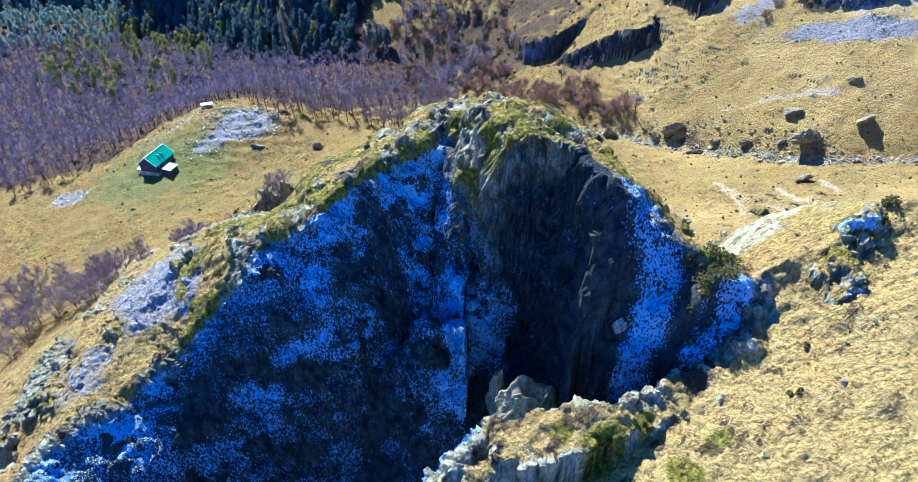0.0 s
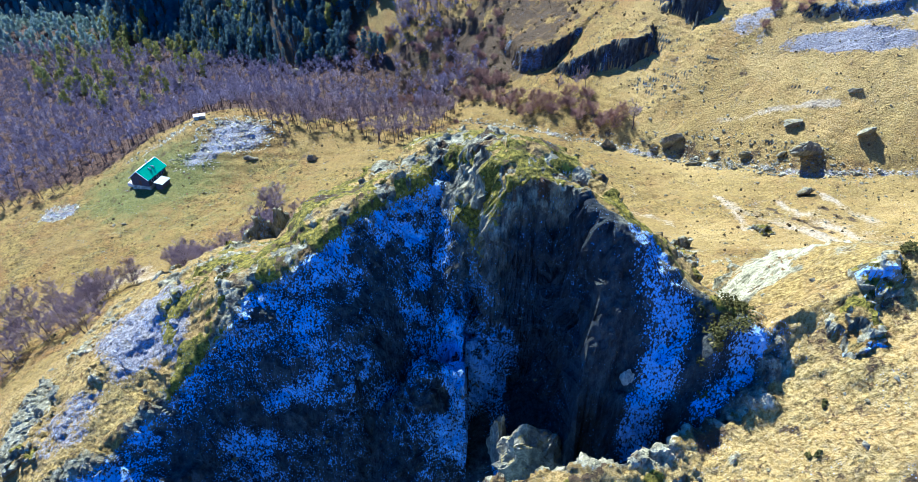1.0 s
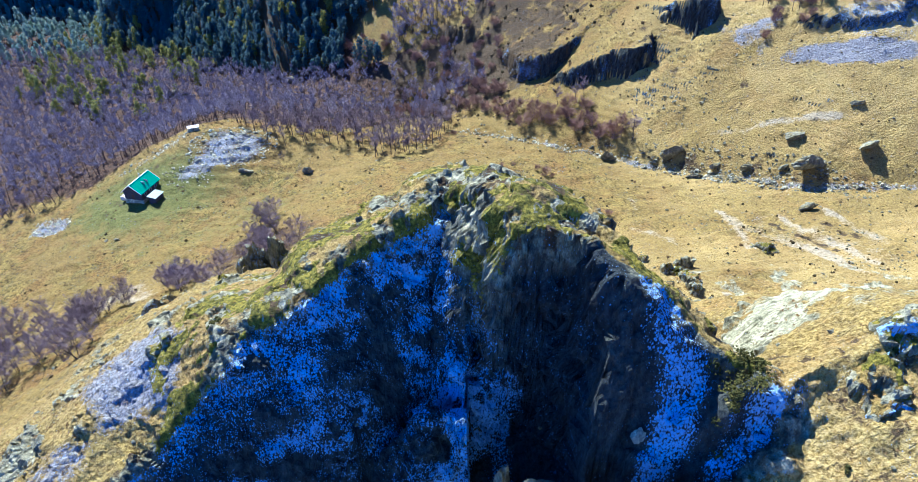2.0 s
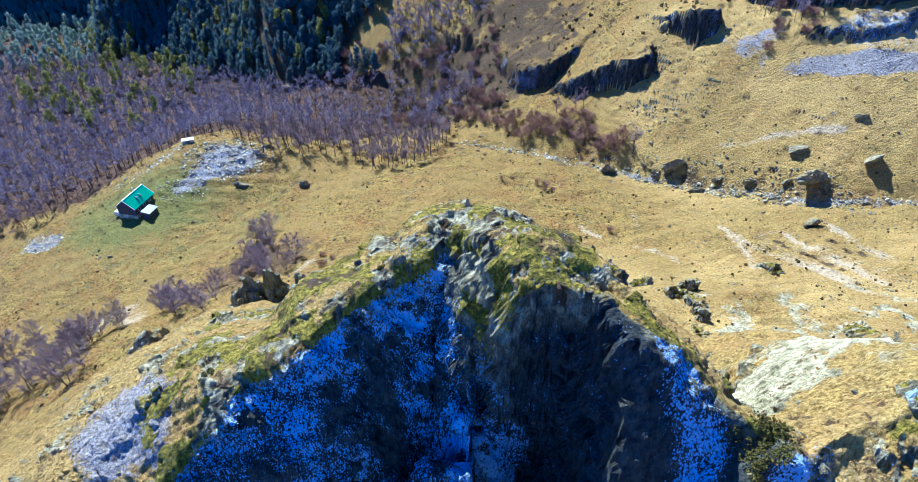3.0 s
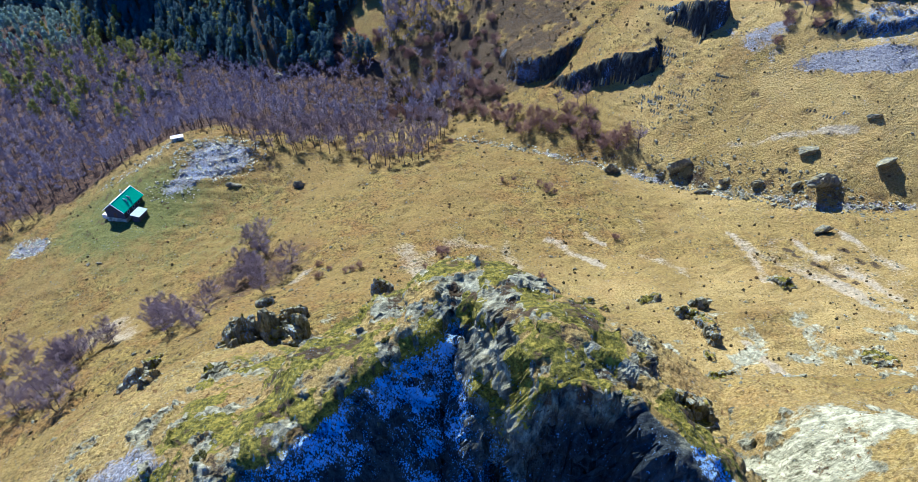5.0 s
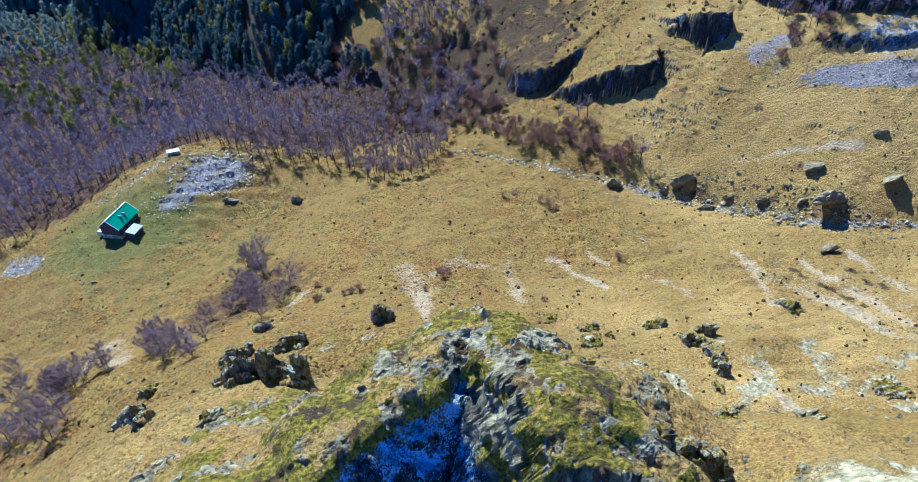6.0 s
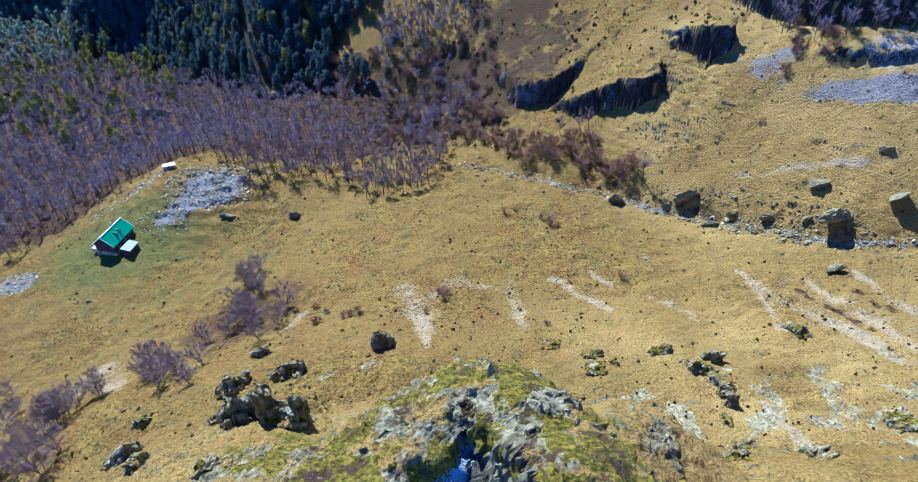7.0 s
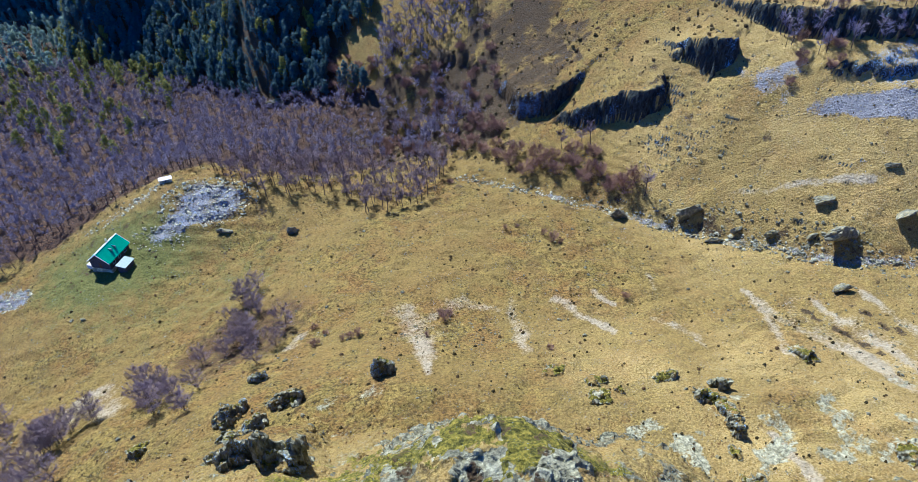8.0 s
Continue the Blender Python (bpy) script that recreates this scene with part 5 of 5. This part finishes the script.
def wood(name, label, material, kinds, spots, rng):
    """Trees too many to count, joined into one mesh."""
    V, Fc, n = [], [], 0
    heights = ground_height([q[0] for q in spots], [q[1] for q in spots])
    for (x, y), z in zip(spots, heights):
        v, f = kinds[rng.randrange(len(kinds))]
        a, s = rng.uniform(0, 6.28), rng.uniform(0.7, 1.25)
        rot = np.array([[math.cos(a), -math.sin(a), 0], [math.sin(a), math.cos(a), 0], [0, 0, rng.uniform(0.85, 1.2)]]) * s
        V.append(v @ rot.T + (x, y, float(z)))
        Fc += [tuple(i + n for i in q) for q in f]
        n += len(v)
    me = bpy.data.meshes.new(name)
    me.from_pydata(np.concatenate(V).tolist(), [], Fc)
    me.materials.append(material)
    tagged(new(name, me), label, "wood", kind="stuff")


def build_hill_wood():
    rng = random.Random(12)
    broad = [crown_shape(400 + k, 9 + k, 3.8, 34, 0.6) for k in range(4)]
    slim = [crown_shape(410 + k, 11 + k, 2.7, 28, 0.52) for k in range(2)]
    low = lambda x: np.interp(x, [-320, -290, -262, -220, -125, -90, -50, -20], [700, 560, 492, 462, 392, 366, 345, 345])
    dark, gold, pale = [], [], []
    while len(dark) < 1300:
        x = rng.uniform(-330, -36)
        y = float(low(x)) + rng.uniform(-6, 130) * rng.uniform(0.2, 1)
        if (x < -262 and y > low(x) + 25) or (x > -60 and 350 < y < 380) or (-118 < x < -98 and rng.random() < 0.4):
            continue
        (gold if rng.random() < 0.10 else dark).append((x, y))
    for _ in range(170):  # yellowing trees at the foot of the hill and among the bare wood
        x = rng.uniform(-300, -150)
        gold.append((x, float(low(x)) - rng.uniform(0, 1) ** 2 * 120))
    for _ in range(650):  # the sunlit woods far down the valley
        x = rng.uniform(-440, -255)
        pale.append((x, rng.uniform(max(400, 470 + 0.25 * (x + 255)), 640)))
    wood("dark_hill_wood", "evergreen wood on the shaded hillside, haze blue in its colour", CONIFER, broad + slim, dark, rng)
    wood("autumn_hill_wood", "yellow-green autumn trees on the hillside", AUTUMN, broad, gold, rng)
    wood("valley_wood", "sunlit green trees far down the valley, with haze in their colour", HAZE_LEAF, broad, pale, rng)


build_hill_wood()


# ---- shrubs and ground clutter ----
def build_junipers():
    rng = random.Random(21)
    for x, y, w, h in [(25.8, 50.6, 5.0, 1.7), (28.0, 51.6, 3.2, 1.4), (24.8, 48.2, 3.0, 1.4), (42.0, 52.6, 2.6, 1.6), (39.4, 51.0, 1.3, 1.0), (43.8, 54.4, 2.2, 1.3), (30.8, 38.6, 1.0, 0.6), (33.5, 42.8, 0.9, 0.5),
                       (-22.5, 69.6, 1.6, 0.8), (-29.5, 66.8, 1.8, 0.9), (-9.5, 75.5, 1.6, 0.8)]:
        V, Fc = [], []
        base = at(x, y)
        for _ in range(max(4, int(w * 4))):
            a, r = rng.uniform(0, 6.28), rng.uniform(0, w / 2)
            q = at(x + r * math.cos(a), y + r * math.sin(a))
            leaf_ball(rng, q - base + Vector((0, 0, h * 0.3)), (w * 0.22, w * 0.22, h * 0.45), 34, 0.16, V, Fc)
        ob = part("juniper_bush", V, Fc, JUNIPER, None, "", False)
        ob.location = base
        tagged(ob, "low spreading olive-green juniper bush on the crag", "bush", "junipers on the crag")


build_junipers()


def scatter(name, label, category, material, places, maker):
    """Many small pieces joined into one mesh."""
    V, Fc, n = [], [], 0
    xs, ys = np.array([p[0] for p in places]), np.array([p[1] for p in places])
    zs = ground_height(xs, ys)
    for (x, y, s), z in zip(places, zs):
        v, f = maker(s)
        V.append(v + np.array((x, y, z)))
        Fc += [tuple(i + n for i in q) for q in f]
        n += len(v)
    me = bpy.data.meshes.new(name)
    me.from_pydata(np.concatenate(V).tolist(), [], Fc)
    me.materials.append(material)
    return tagged(new(name, me), label, category, kind="stuff")


RS = np.random.default_rng(77)
OCTA = np.array([(1, 0, 0), (0, 1, 0), (-1, 0, 0), (0, -1, 0), (0.6, 0.5, 0.7), (-0.5, 0.4, 0.8), (-0.2, -0.6, 0.6), (0, 0, -0.6)])
OCTA_F = [(0, 1, 4), (1, 5, 4), (1, 2, 5), (2, 6, 5), (2, 3, 6), (3, 0, 6), (0, 4, 6), (4, 5, 6), (1, 0, 7), (2, 1, 7), (3, 2, 7), (0, 3, 7)]


def pebble(s):
    a = RS.uniform(0, 6.28)
    rot = np.array([[math.cos(a), -math.sin(a), 0], [math.sin(a), math.cos(a), 0], [0, 0, 1]])
    return (OCTA * RS.uniform(0.65, 1.25, OCTA.shape) * (s, s * RS.uniform(0.6, 1), s * RS.uniform(0.5, 0.9))) @ rot.T, OCTA_F


def tuft(s):
    """A tussock of eight blades bending outwards."""
    v, f = [], []
    for k in range(7):
        a = RS.uniform(0, 6.28)
        out = np.array((math.cos(a), math.sin(a), 0))
        side = np.array((-out[1], out[0], 0)) * s * 0.16
        b = out * s * RS.uniform(0.0, 0.35)
        n = len(v)
        v += [b - side + (0, 0, -0.05), b + side + (0, 0, -0.05), b + out * s * 0.35 + side * 0.6 + (0, 0, s * 0.24), b + out * s * RS.uniform(0.6, 1.1) + (0, 0, s * RS.uniform(0.1, 0.3))]
        f += [(n, n + 1, n + 2), (n, n + 2, n + 3)]
    return np.array(v), f


def shrublet(s):
    """A small rounded heath clump."""
    v = OCTA * RS.uniform(0.6, 1.3, OCTA.shape) * (s, s, s * 1.1)
    return v, OCTA_F


def in_ellipse(cx, cy, rx, ry, turn, count, lo, hi):
    out = []
    for _ in range(count):
        a, r = RS.uniform(0, 6.28), math.sqrt(RS.uniform(0, 1.3))
        u, w = r * rx * math.cos(a), r * ry * math.sin(a)
        c, s = math.cos(radians(turn)), math.sin(radians(turn))
        out.append((cx + u * c - w * s, cy + u * s + w * c, lo * (hi / lo) ** (RS.uniform() ** 2)))
    return out


stones = in_ellipse(-90, 243, 16, 11, 15, 650, 0.25, 1.0) + in_ellipse(-104, 228, 9, 6, 0, 160, 0.2, 0.7) + in_ellipse(-152, 208, 8, 5, 0, 200, 0.2, 0.8) + in_ellipse(-122, 244, 15, 2.5, 32, 140, 0.25, 0.9)
scatter("stone_rubble", "pale rubble stones strewn over the pasture near the hut", "stones", STONE, stones, pebble)
run = []
for (ax, ay), (bx, by) in zip(STREAM[1:7], STREAM[2:8]):
    for _ in range(230):
        t = RS.uniform()
        run.append((ax + (bx - ax) * t + RS.normal() * 1.4, ay + (by - ay) * t + RS.normal() * 1.4, 0.2 * 5 ** (RS.uniform() ** 2.5)))
scatter("stream_stones", "grey and white stones lining the small stream bed", "stones", STONE, run[::2], pebble)
scatter("dark_stream_stones", "dark wet stones in the small stream bed", "stones", ROCK_DARK, run[1::2], pebble)
loose = in_ellipse(109, 243, 7, 14, 12, 420, 0.12, 0.5) + in_ellipse(136, 222, 23, 5, -20, 420, 0.12, 0.5) + in_ellipse(8, 160, 20, 10, 10, 260, 0.12, 0.5) + in_ellipse(100, 150, 34, 12, -38, 300, 0.15, 0.6)
loose += in_ellipse(100, 196, 36, 6, -38, 420, 0.25, 1.1) + in_ellipse(84, 232, 12, 26, 20, 120, 0.3, 1.0)
loose += [(RS.uniform(-140, 150), RS.uniform(95, 300), 0.15 * 5 ** (RS.uniform() ** 3)) for _ in range(2200)]
loose += [(RS.uniform(-60, 45), RS.uniform(30, 110), 0.1 * 6 ** (RS.uniform() ** 3)) for _ in range(1200)]
scatter("loose_stones", "loose weathered stones scattered over the slopes", "stones", ROCK, loose, pebble)
clumps = [(RS.uniform(-30, 170), RS.uniform(262, 370), 0.3 * 4 ** (RS.uniform() ** 2)) for _ in range(1500)] + [(RS.uniform(-150, 160), RS.uniform(100, 330), 0.14 * 4.0 ** (RS.uniform() ** 2)) for _ in range(5200)]
scatter("heath_clumps", "small dark heath clumps dotted over the pasture", "heath", HEATH, clumps, shrublet)
grass = [(RS.uniform(-75, 62), RS.uniform(20, 125), RS.uniform(0.16, 0.36)) for _ in range(18000)]
gx, gy = np.array([g[0] for g in grass]), np.array([g[1] for g in grass])
gc, gd, _, _ = crag(gx, gy)
ok = (gd < -0.6) & (fbm(gx, gy, 10, 5, 73) < 0.22) & ((gd < -14) | (np.abs(gx + 4) > 24))
scatter("grass_tussocks", "dry straw-coloured grass tussocks on the crag slopes", "grass", DRY, [g for g, k in zip(grass, ok) if k], tuft)
